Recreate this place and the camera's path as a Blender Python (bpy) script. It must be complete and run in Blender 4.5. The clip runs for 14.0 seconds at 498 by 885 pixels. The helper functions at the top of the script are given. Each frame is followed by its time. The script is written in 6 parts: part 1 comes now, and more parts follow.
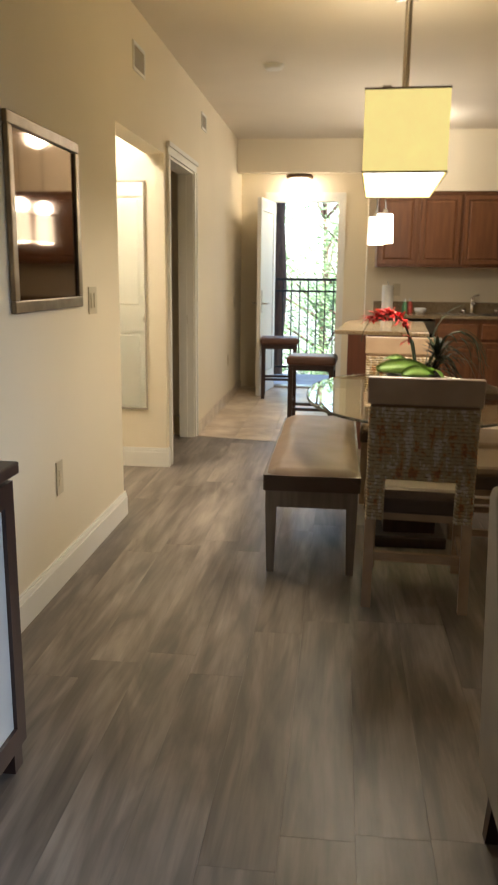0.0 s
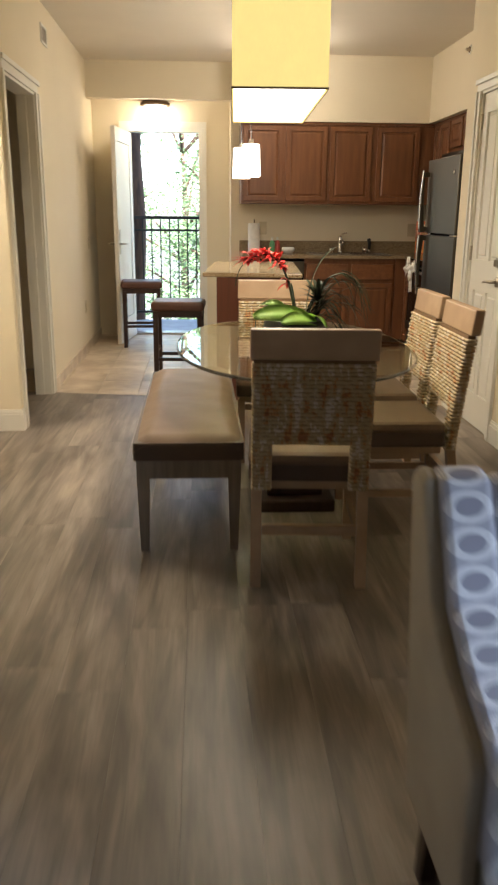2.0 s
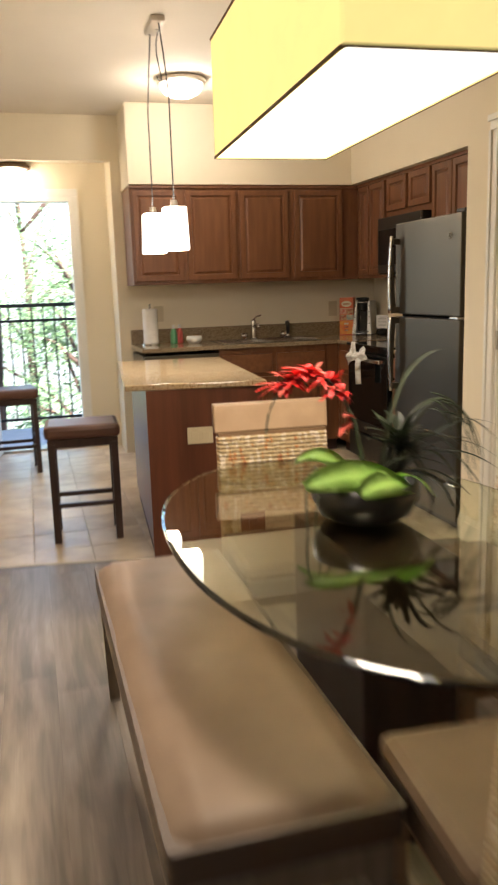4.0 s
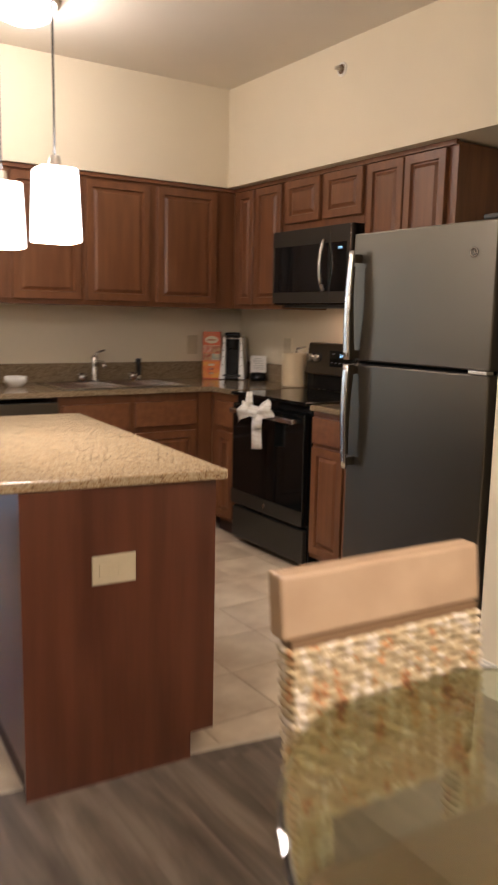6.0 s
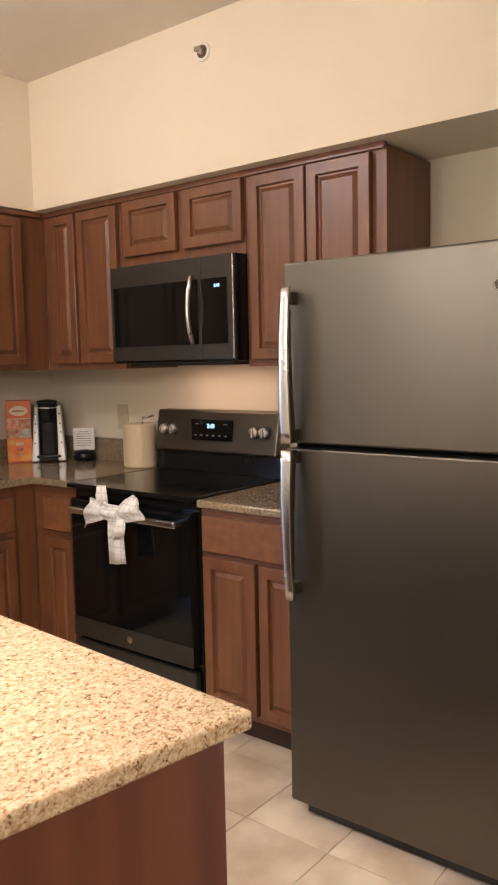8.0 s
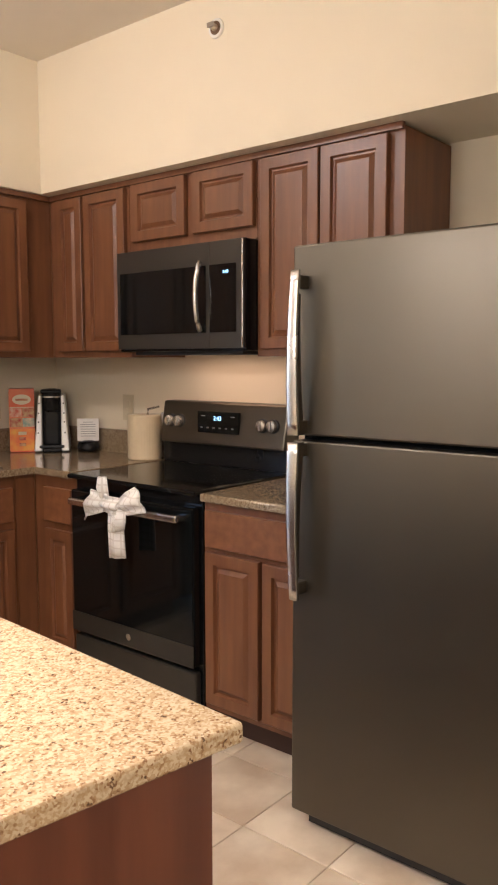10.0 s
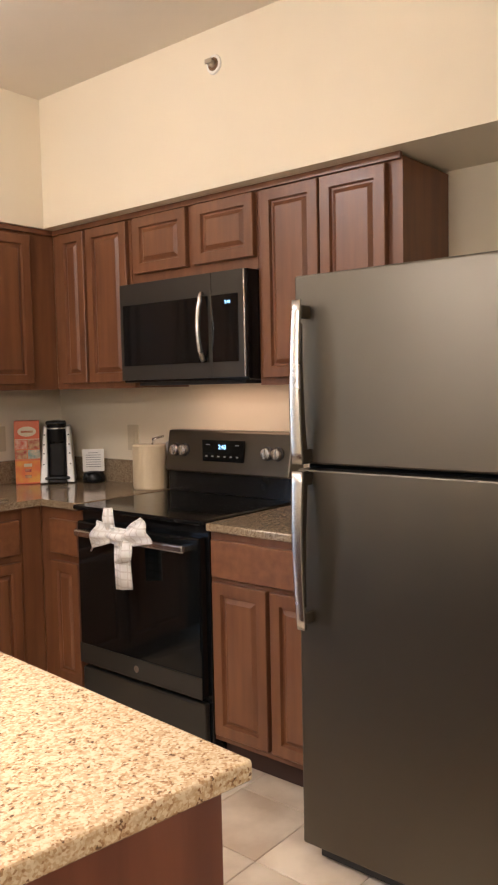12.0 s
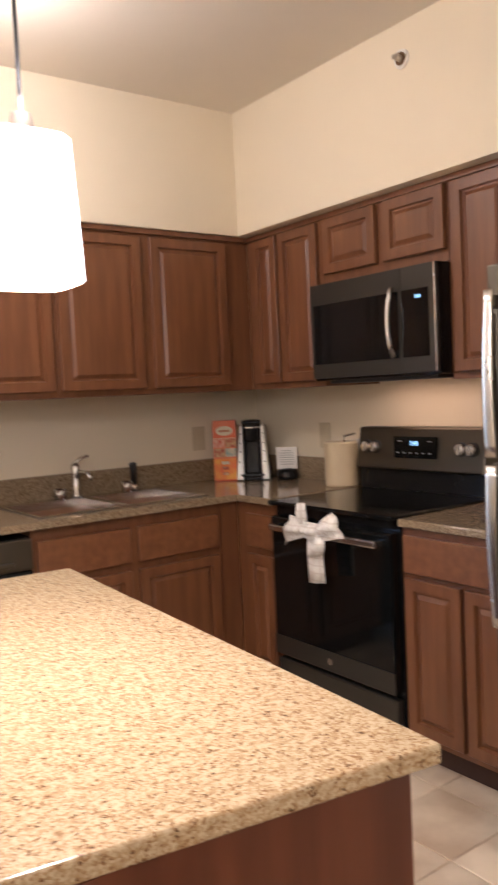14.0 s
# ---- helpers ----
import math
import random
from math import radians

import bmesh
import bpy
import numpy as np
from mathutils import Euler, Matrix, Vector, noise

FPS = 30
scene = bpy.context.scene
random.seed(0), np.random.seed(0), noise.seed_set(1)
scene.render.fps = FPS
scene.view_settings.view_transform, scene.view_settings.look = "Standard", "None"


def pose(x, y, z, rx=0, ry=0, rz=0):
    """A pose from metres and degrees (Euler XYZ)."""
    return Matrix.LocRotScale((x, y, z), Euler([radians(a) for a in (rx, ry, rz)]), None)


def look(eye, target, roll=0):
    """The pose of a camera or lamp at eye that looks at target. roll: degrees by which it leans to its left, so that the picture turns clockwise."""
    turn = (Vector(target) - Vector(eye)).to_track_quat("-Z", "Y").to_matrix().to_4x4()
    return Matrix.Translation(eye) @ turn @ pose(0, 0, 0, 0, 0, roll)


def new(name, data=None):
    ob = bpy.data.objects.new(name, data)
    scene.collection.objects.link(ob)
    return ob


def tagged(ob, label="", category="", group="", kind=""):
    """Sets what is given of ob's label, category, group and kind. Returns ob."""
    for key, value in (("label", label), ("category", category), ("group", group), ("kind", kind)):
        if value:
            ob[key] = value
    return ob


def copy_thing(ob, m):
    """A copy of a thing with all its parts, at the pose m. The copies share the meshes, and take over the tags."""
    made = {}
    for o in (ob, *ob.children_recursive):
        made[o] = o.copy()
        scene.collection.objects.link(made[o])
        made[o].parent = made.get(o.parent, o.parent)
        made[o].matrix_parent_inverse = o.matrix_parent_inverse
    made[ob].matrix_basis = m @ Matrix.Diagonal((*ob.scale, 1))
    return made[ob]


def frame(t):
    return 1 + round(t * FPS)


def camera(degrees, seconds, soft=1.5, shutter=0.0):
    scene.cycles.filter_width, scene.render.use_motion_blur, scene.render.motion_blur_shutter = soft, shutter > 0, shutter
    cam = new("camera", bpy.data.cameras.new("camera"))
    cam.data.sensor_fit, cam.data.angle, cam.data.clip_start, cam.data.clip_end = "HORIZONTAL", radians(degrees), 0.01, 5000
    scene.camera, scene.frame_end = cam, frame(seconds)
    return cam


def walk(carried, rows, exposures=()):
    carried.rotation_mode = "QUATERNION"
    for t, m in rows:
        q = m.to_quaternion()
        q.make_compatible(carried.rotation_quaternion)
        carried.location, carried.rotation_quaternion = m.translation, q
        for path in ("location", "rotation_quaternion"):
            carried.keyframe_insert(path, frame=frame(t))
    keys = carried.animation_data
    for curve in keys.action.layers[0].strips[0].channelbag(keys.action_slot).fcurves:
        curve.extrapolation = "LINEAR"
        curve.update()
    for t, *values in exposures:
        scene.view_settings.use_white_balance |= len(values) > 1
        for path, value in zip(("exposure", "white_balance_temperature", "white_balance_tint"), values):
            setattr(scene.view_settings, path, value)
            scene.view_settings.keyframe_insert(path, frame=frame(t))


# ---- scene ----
cam = camera(35.1, 14.0, soft=2.0, shutter=0.9)
PATH = [
    (0, (0.615, -0.396, 1.333), (0.396, 1.547, 0.912), 0.6),
    (0.5, (0.584, -0.372, 1.323), (0.433, 1.569, 0.865), -0.9),
    (1, (0.596, -0.376, 1.321), (0.553, 1.568, 0.852), -1.2),
    (1.5, (0.591, -0.329, 1.31), (0.623, 1.61, 0.822), 0.8),
    (2, (0.568, 0.033, 1.317), (0.687, 1.949, 0.758), 0.5),
    (2.5, (0.462, 0.453, 1.326), (0.631, 2.379, 0.815), 1.2),
    (3, (0.394, 0.945, 1.345), (0.795, 2.855, 0.907), 0.4),
    (3.5, (0.294, 1.358, 1.366), (0.748, 3.253, 0.916), -0.2),
    (4, (0.153, 1.827, 1.37), (0.668, 3.72, 0.983), -1.8),
    (4.2, (0.123, 2.05, 1.376), (0.739, 3.912, 0.985), -0.9),
    (6.3, (0.073, 3.867, 1.356), (1.268, 5.445, 1.067), 0.7),
    (6.5, (0.099, 4.012, 1.383), (1.382, 5.522, 1.114), 0.5),
    (7, (0.197, 4.333, 1.404), (1.615, 5.726, 1.187), 0.7),
    (7.5, (0.337, 4.66, 1.415), (1.806, 6.006, 1.247), 0.7),
    (8, (0.404, 4.877, 1.425), (1.959, 6.118, 1.223), -1.2),
    (10.3, (0.508, 4.931, 1.392), (2.043, 6.196, 1.184), -0.0),
    (10.5, (0.51, 4.929, 1.397), (2.05, 6.186, 1.183), -0.5),
    (11, (0.502, 4.914, 1.41), (2.055, 6.16, 1.223), -1.7),
    (11.5, (0.501, 4.921, 1.406), (2.046, 6.182, 1.258), -1.5),
    (12, (0.502, 4.927, 1.407), (2.034, 6.205, 1.264), -1.2),
    (12.5, (0.504, 4.91, 1.392), (2.006, 6.218, 1.22), -1.3),
    (13, (0.51, 4.907, 1.386), (1.936, 6.294, 1.184), -1.0),
    (13.5, (0.499, 4.9, 1.398), (1.78, 6.426, 1.219), -1.4),
    (14, (0.478, 4.89, 1.392), (1.656, 6.502, 1.268), -2.7),
]
EXPOSURES = [(0.0, 2.49, 6120, 10), (0.5, 2.38, 6120, 10), (1.0, 2.40, 6120, 10), (1.5, 2.44, 6120, 10), (2.5, 2.68, 6120, 10), (4.3, 2.66, 6080, 14), (6.3, 2.80, 5700, 20), (7.0, 2.95, 5640, 20), (8.0, 3.26, 5540, 20), (13.0, 3.30, 5540, 20), (14.0, 3.10, 5520, 24)]
walk(cam, [(t, look(eye, target, roll)) for t, eye, target, roll in PATH], EXPOSURES)

# ---- light ----
world = bpy.data.worlds.new("sky")
scene.world = world
world.use_nodes = True
sky = world.node_tree.nodes.new("ShaderNodeTexSky")
sky.sky_type, sky.sun_disc = "NISHITA", False
sky.sun_elevation, sky.sun_rotation = radians(42), radians(163)
world.node_tree.links.new(sky.outputs[0], world.node_tree.nodes["Background"].inputs[0])
world.node_tree.nodes["Background"].inputs[1].default_value = 0.15
sun = new("sun", bpy.data.lights.new("sun", "SUN"))
sun.data.energy, sun.data.angle, sun.data.color = 5.0, radians(0.5), (1.0, 0.95, 0.87)
sun.matrix_world = look((5, -4, 14), (0.5, 11, 0))


def lamp(name, kind, place, target, watts, colour, size=0.1, size_y=None):
    data = bpy.data.lights.new(name, kind)
    data.energy, data.color = watts, colour
    if kind == "AREA":
        data.size = size
        if size_y:
            data.shape, data.size_y = "RECTANGLE", size_y
    else:
        data.shadow_soft_size = size
    ob = new(name, data)
    ob.matrix_world = look(place, target)
    return ob


WARM = (1.0, 0.83, 0.60)
SOFT = (1.0, 0.88, 0.71)
lamp("dining_light", "AREA", (0.885, 3.68, 1.735), (0.885, 3.6801, 0), 4.9, WARM, 0.24, 0.9)
lamp("dining_uplight", "AREA", (0.885, 3.68, 2.10), (0.885, 3.6801, 3), 0.62, WARM, 0.30, 1.05)
for x, y in ((0.940, 6.066), (0.888, 6.456)):
    lamp("pendant_light", "AREA", (x, y, 1.565), (x, y + 0.0001, 0), 0.8, SOFT, 0.11, 0.11)
    lamp("pendant_glow", "POINT", (x, y, 1.86), (x, y + 0.0001, 0), 1.55, SOFT, 0.06)
lamp("kitchen_light", "POINT", (1.262, 7.34, 2.58), (1.262, 7.3401, 0), 3.9, SOFT, 0.09)
lamp("passage_light", "POINT", (0.12, 8.75, 2.30), (0.12, 8.7501, 0), 2.0, WARM, 0.05)
lamp("hall_light", "POINT", (-1.15, 4.3, 2.60), (-1.15, 4.3001, 0), 8.5, (1.0, 0.93, 0.82), 0.08)
window_light = lamp("window_light", "AREA", (3.26, 0.10, 0.98), (1.25, 0.55, 0.40), 5.0, (0.66, 0.80, 1.0), 1.0, 0.9)
window_light.data.spread = radians(64)
lamp("microwave_light", "AREA", (3.02, 7.17, 1.405), (3.08, 7.1701, 0.9), 0.10, (1.0, 0.62, 0.36), 0.55, 0.10)


# ---- building helpers ----
def box(bm, x0, x1, y0, y1, z0, z1, bevel=0.0, seg=2):
    m = Matrix.Translation(((x0 + x1) / 2, (y0 + y1) / 2, (z0 + z1) / 2)) @ Matrix.Diagonal((x1 - x0, y1 - y0, z1 - z0, 1))
    vs = bmesh.ops.create_cube(bm, size=1, matrix=m)["verts"]
    if bevel:
        es = list({e for v in vs for e in v.link_edges})
        bmesh.ops.bevel(bm, geom=es, offset=bevel, segments=seg, profile=0.5, affect="EDGES")
    return bm


def boxes(*rows, bevel=0.0):
    bm = bmesh.new()
    for r in rows:
        box(bm, *r, bevel=bevel)
    return bm


def cyl(bm, place, r1, r2, h, seg=24, axis="Z", caps=True):
    turn = {"Z": Matrix(), "X": Matrix.Rotation(radians(90), 4, "Y"), "Y": Matrix.Rotation(radians(-90), 4, "X")}[axis]
    m = Matrix.Translation(place) @ turn @ Matrix.Translation((0, 0, h / 2))
    bmesh.ops.create_cone(bm, cap_ends=caps, segments=seg, radius1=r1, radius2=r2, depth=h, matrix=m)
    return bm


def lathe(bm, profile, place=(0, 0, 0), seg=32):
    """A turned shape from (radius, height) pairs."""
    rings = []
    for r, z in profile:
        rings.append([bm.verts.new((place[0] + r * math.cos(2 * math.pi * k / seg), place[1] + r * math.sin(2 * math.pi * k / seg), place[2] + z)) for k in range(seg)])
    for a, b in zip(rings, rings[1:]):
        for k in range(seg):
            bm.faces.new((a[k], a[(k + 1) % seg], b[(k + 1) % seg], b[k]))
    for ring in (rings[0], rings[-1]):
        bm.faces.new(ring)
    bmesh.ops.recalc_face_normals(bm, faces=bm.faces)
    return bm


def tube(bm, points, radius, seg=8, taper=None):
    """A round rod along points."""
    rings = []
    pts = [Vector(p) for p in points]
    for n, p in enumerate(pts):
        d = (pts[min(n + 1, len(pts) - 1)] - pts[max(n - 1, 0)]).normalized()
        side = d.cross((0, 0, 1)) if abs(d.z) < 0.95 else d.cross((1, 0, 0))
        side.normalize()
        up = side.cross(d)
        r = radius if taper is None else radius + (taper - radius) * n / (len(pts) - 1)
        rings.append([bm.verts.new(p + r * (side * math.cos(2 * math.pi * k / seg) + up * math.sin(2 * math.pi * k / seg))) for k in range(seg)])
    for a, b in zip(rings, rings[1:]):
        for k in range(seg):
            bm.faces.new((a[k], a[(k + 1) % seg], b[(k + 1) % seg], b[k]))
    bm.faces.new(rings[0]), bm.faces.new(rings[-1])
    bmesh.ops.recalc_face_normals(bm, faces=bm.faces)
    return bm


def part(name, bm, material, parent=None, label="", smooth=False):
    mesh = bpy.data.meshes.new(name)
    if smooth:
        for f in bm.faces:
            f.smooth = True
    bm.to_mesh(mesh)
    bm.free()
    mesh.materials.append(material)
    ob = new(name, mesh)
    ob.parent = parent
    if label:
        ob["label"] = label
    return ob


def thing(name, label, category, m=None, group=""):
    ob = new(name)
    ob.empty_display_size = 0.1
    if m is not None:
        ob.matrix_basis = m
    return tagged(ob, label, category, group)


def structure(name, bm, material, label, category):
    return tagged(part(name, bm, material), label, category, kind="structure")


# ---- materials ----
def material(name, base=(0.5, 0.5, 0.5), rough=0.5, metal=0.0, dark=None, scale=8.0, detail=4.0, stretch=(1, 1, 1), bump=0.0, bump_scale=60.0, coat=0.0, vary=0.0, swirl=0.0, spec=0.5):
    """A surface with broad and fine variation, relief and uneven gloss."""
    m = bpy.data.materials.new(name)
    m.use_nodes = True
    nt = m.node_tree
    b = nt.nodes["Principled BSDF"]
    link = nt.links.new
    co = nt.nodes.new("ShaderNodeTexCoord")
    mp = nt.nodes.new("ShaderNodeMapping")
    mp.inputs["Scale"].default_value = stretch
    link(co.outputs["Object"], mp.inputs[0])
    if vary:
        own = nt.nodes.new("ShaderNodeObjectInfo")
        shift = nt.nodes.new("ShaderNodeVectorMath")
        shift.operation = "SCALE"
        shift.inputs[0].default_value = (37.0, 91.0, 13.0)
        link(own.outputs["Random"], shift.inputs["Scale"]), link(shift.outputs[0], mp.inputs["Location"])
    n1 = nt.nodes.new("ShaderNodeTexNoise")
    n1.inputs["Scale"].default_value, n1.inputs["Detail"].default_value = scale, detail
    n1.inputs["Distortion"].default_value = swirl
    link(mp.outputs[0], n1.inputs[0])
    mix = nt.nodes.new("ShaderNodeMix")
    mix.data_type = "RGBA"
    d = dark or tuple(0.9 * c for c in base)
    mix.inputs[6].default_value, mix.inputs[7].default_value = (*d, 1), (*base, 1)
    ramp = nt.nodes.new("ShaderNodeMapRange")
    ramp.inputs[1].default_value, ramp.inputs[2].default_value = 0.35, 0.65
    link(n1.outputs[0], ramp.inputs[0]), link(ramp.outputs[0], mix.inputs[0])
    out = mix.outputs[2]
    if vary:
        info = nt.nodes.new("ShaderNodeObjectInfo")
        hsv = nt.nodes.new("ShaderNodeHueSaturation")
        r2 = nt.nodes.new("ShaderNodeMapRange")
        r2.inputs[3].default_value, r2.inputs[4].default_value = 1 - vary, 1 + vary
        link(info.outputs["Random"], r2.inputs[0]), link(r2.outputs[0], hsv.inputs["Value"]), link(out, hsv.inputs["Color"])
        out = hsv.outputs[0]
    link(out, b.inputs["Base Color"])
    b.inputs["Metallic"].default_value = metal
    b.inputs["Specular IOR Level"].default_value = spec
    b.inputs["Coat Weight"].default_value = coat
    b.inputs["Coat Roughness"].default_value = 0.28
    r3 = nt.nodes.new("ShaderNodeMapRange")
    r3.inputs[3].default_value, r3.inputs[4].default_value = max(rough - 0.06, 0.01), rough + 0.06
    link(n1.outputs[0], r3.inputs[0]), link(r3.outputs[0], b.inputs["Roughness"])
    if bump:
        n2 = nt.nodes.new("ShaderNodeTexNoise")
        n2.inputs["Scale"].default_value, n2.inputs["Detail"].default_value = bump_scale, 3
        link(mp.outputs[0], n2.inputs[0])
        bp = nt.nodes.new("ShaderNodeBump")
        bp.inputs["Strength"].default_value, bp.inputs["Distance"].default_value = bump, 0.002
        link(n2.outputs[0], bp.inputs["Height"]), link(bp.outputs[0], b.inputs["Normal"])
    return m


def glow(name, colour, strength, grain=0.0):
    m = material(name, colour, 0.7)
    b = m.node_tree.nodes["Principled BSDF"]
    b.inputs["Emission Color"].default_value = (*colour, 1)
    b.inputs["Emission Strength"].default_value = strength
    if grain:
        nt = m.node_tree
        co = nt.nodes.new("ShaderNodeTexCoord")
        mp = nt.nodes.new("ShaderNodeMapping")
        mp.inputs["Scale"].default_value = (400, 400, 30)
        n = nt.nodes.new("ShaderNodeTexNoise")
        n.inputs["Scale"].default_value = 1.0
        r = nt.nodes.new("ShaderNodeMapRange")
        r.inputs[3].default_value, r.inputs[4].default_value = strength * (1 - grain), strength * (1 + grain)
        nt.links.new(co.outputs["Object"], mp.inputs[0]), nt.links.new(mp.outputs[0], n.inputs[0])
        nt.links.new(n.outputs[0], r.inputs[0]), nt.links.new(r.outputs[0], b.inputs["Emission Strength"])
    return m


def glass(name, tint=(1, 1, 1), rough=0.0, ior=1.45):
    m = bpy.data.materials.new(name)
    m.use_nodes = True
    b = m.node_tree.nodes["Principled BSDF"]
    b.inputs["Base Color"].default_value = (*tint, 1)
    b.inputs["Transmission Weight"].default_value = 1.0
    b.inputs["Roughness"].default_value, b.inputs["IOR"].default_value = rough, ior
    return m


M_WALL = material("cream_paint", (0.79, 0.70, 0.530), 0.75, dark=(0.765, 0.675, 0.507), scale=1.5, bump=0.10, bump_scale=170)
# Dark tone for the unseen living walls, picked to cut bounced light.
M_DIMWALL = material("dim_unseen_wall_paint", (0.26, 0.22, 0.175), 0.8, dark=(0.24, 0.20, 0.16), scale=1.5, bump=0.10, bump_scale=170)
M_CEIL = material("ceiling_paint", (0.74, 0.67, 0.56), 0.85, dark=(0.70, 0.63, 0.525), scale=1.2, bump=0.25, bump_scale=120)
M_TRIM = material("white_trim_paint", (0.80, 0.77, 0.70), 0.4, dark=(0.77, 0.74, 0.665), scale=5, bump=0.04)
M_DOOR = material("white_door_paint", (0.80, 0.77, 0.69), 0.45, dark=(0.77, 0.735, 0.65), scale=3, bump=0.06, stretch=(1, 1, 0.15))
M_PLANK = material("grey_vinyl_plank", (0.290, 0.240, 0.195), 0.40, dark=(0.155, 0.124, 0.099), scale=1.2, detail=5, stretch=(5.0, 0.8, 5.0), bump=0.08, bump_scale=30, vary=0.16, swirl=2.0)
def grained(m):
    """Adds fine dark pores and broad cathedral bands along the planks."""
    nt = m.node_tree
    b = nt.nodes["Principled BSDF"]
    link = nt.links.new
    mp0 = next(n for n in nt.nodes if n.type == "MAPPING")
    src = b.inputs["Base Color"].links[0].from_socket
    for scale, lo, hi, low, high in (((9.0, 2.2, 9.0), 0.34, 0.60, 0.88, 1.04), ((2.2, 1.5, 2.2), 0.38, 0.58, 0.74, 1.06), ((0.6, 0.9, 0.6), 0.38, 0.62, 0.80, 1.14)):
        mp = nt.nodes.new("ShaderNodeMapping")
        mp.inputs["Scale"].default_value = scale
        n = nt.nodes.new("ShaderNodeTexNoise")
        n.inputs["Scale"].default_value, n.inputs["Detail"].default_value, n.inputs["Distortion"].default_value = 1.0, 6, 1.2
        rg_ = nt.nodes.new("ShaderNodeMapRange")
        rg_.inputs[1].default_value, rg_.inputs[2].default_value = lo, hi
        rg_.inputs[3].default_value, rg_.inputs[4].default_value = low, high
        mul = nt.nodes.new("ShaderNodeVectorMath")
        mul.operation = "SCALE"
        link(mp0.outputs[0], mp.inputs[0]), link(mp.outputs[0], n.inputs[0]), link(n.outputs[0], rg_.inputs[0])
        link(src, mul.inputs[0]), link(rg_.outputs[0], mul.inputs["Scale"])
        src = mul.outputs[0]
    link(src, b.inputs["Base Color"])
    return m


grained(M_PLANK)
M_TILE = material("beige_stone_tile", (0.74, 0.63, 0.475), 0.35, dark=(0.52, 0.40, 0.275), scale=5.0, detail=8, bump=0.08, bump_scale=40, vary=0.06)
M_GROUT = material("grout", (0.64, 0.55, 0.43), 0.85, scale=20)
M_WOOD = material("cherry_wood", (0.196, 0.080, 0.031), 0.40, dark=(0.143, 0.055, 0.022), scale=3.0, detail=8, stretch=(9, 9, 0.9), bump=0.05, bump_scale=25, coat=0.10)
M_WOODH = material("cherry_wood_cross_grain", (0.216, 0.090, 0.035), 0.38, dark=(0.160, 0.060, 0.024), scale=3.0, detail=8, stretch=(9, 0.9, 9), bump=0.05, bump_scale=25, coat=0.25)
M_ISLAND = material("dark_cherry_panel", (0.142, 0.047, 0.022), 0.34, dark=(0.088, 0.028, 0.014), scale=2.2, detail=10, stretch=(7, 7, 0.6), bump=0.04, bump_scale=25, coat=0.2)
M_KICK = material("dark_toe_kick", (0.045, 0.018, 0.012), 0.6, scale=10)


def granite(name="beige_granite", stops=None, rough=0.11):
    m = material(name, (0.5, 0.4, 0.3), rough, scale=9)
    nt = m.node_tree
    b = nt.nodes["Principled BSDF"]
    co = nt.nodes.new("ShaderNodeTexCoord")
    v = nt.nodes.new("ShaderNodeTexVoronoi")
    v.inputs["Scale"].default_value = 275
    n = nt.nodes.new("ShaderNodeTexNoise")
    n.inputs["Scale"].default_value, n.inputs["Detail"].default_value = 85, 5
    add = nt.nodes.new("ShaderNodeMath")
    add.operation = "MULTIPLY_ADD"
    add.inputs[1].default_value = 0.6
    sep = nt.nodes.new("ShaderNodeSeparateColor")
    ramp = nt.nodes.new("ShaderNodeValToRGB")
    r = ramp.color_ramp
    tones = stops or ((0.10, 0.062, 0.036, 1), (0.52, 0.415, 0.27, 1), (0.25, 0.14, 0.066, 1), (0.37, 0.25, 0.13, 1), (0.425, 0.315, 0.185, 1))
    r.elements[0].position, r.elements[0].color = 0.37, tones[0]
    r.elements[1].position, r.elements[1].color = 1.0, tones[1]
    for p, c in zip((0.48, 0.60, 0.82), tones[2:]):
        e = r.elements.new(p)
        e.color = c
    link = nt.links.new
    link(co.outputs["Object"], v.inputs[0]), link(co.outputs["Object"], n.inputs[0])
    link(v.outputs["Color"], sep.inputs[0]), link(sep.outputs[0], add.inputs[0]), link(n.outputs[0], add.inputs[2])
    link(add.outputs[0], ramp.inputs[0]), link(ramp.outputs[0], b.inputs["Base Color"])
    return m


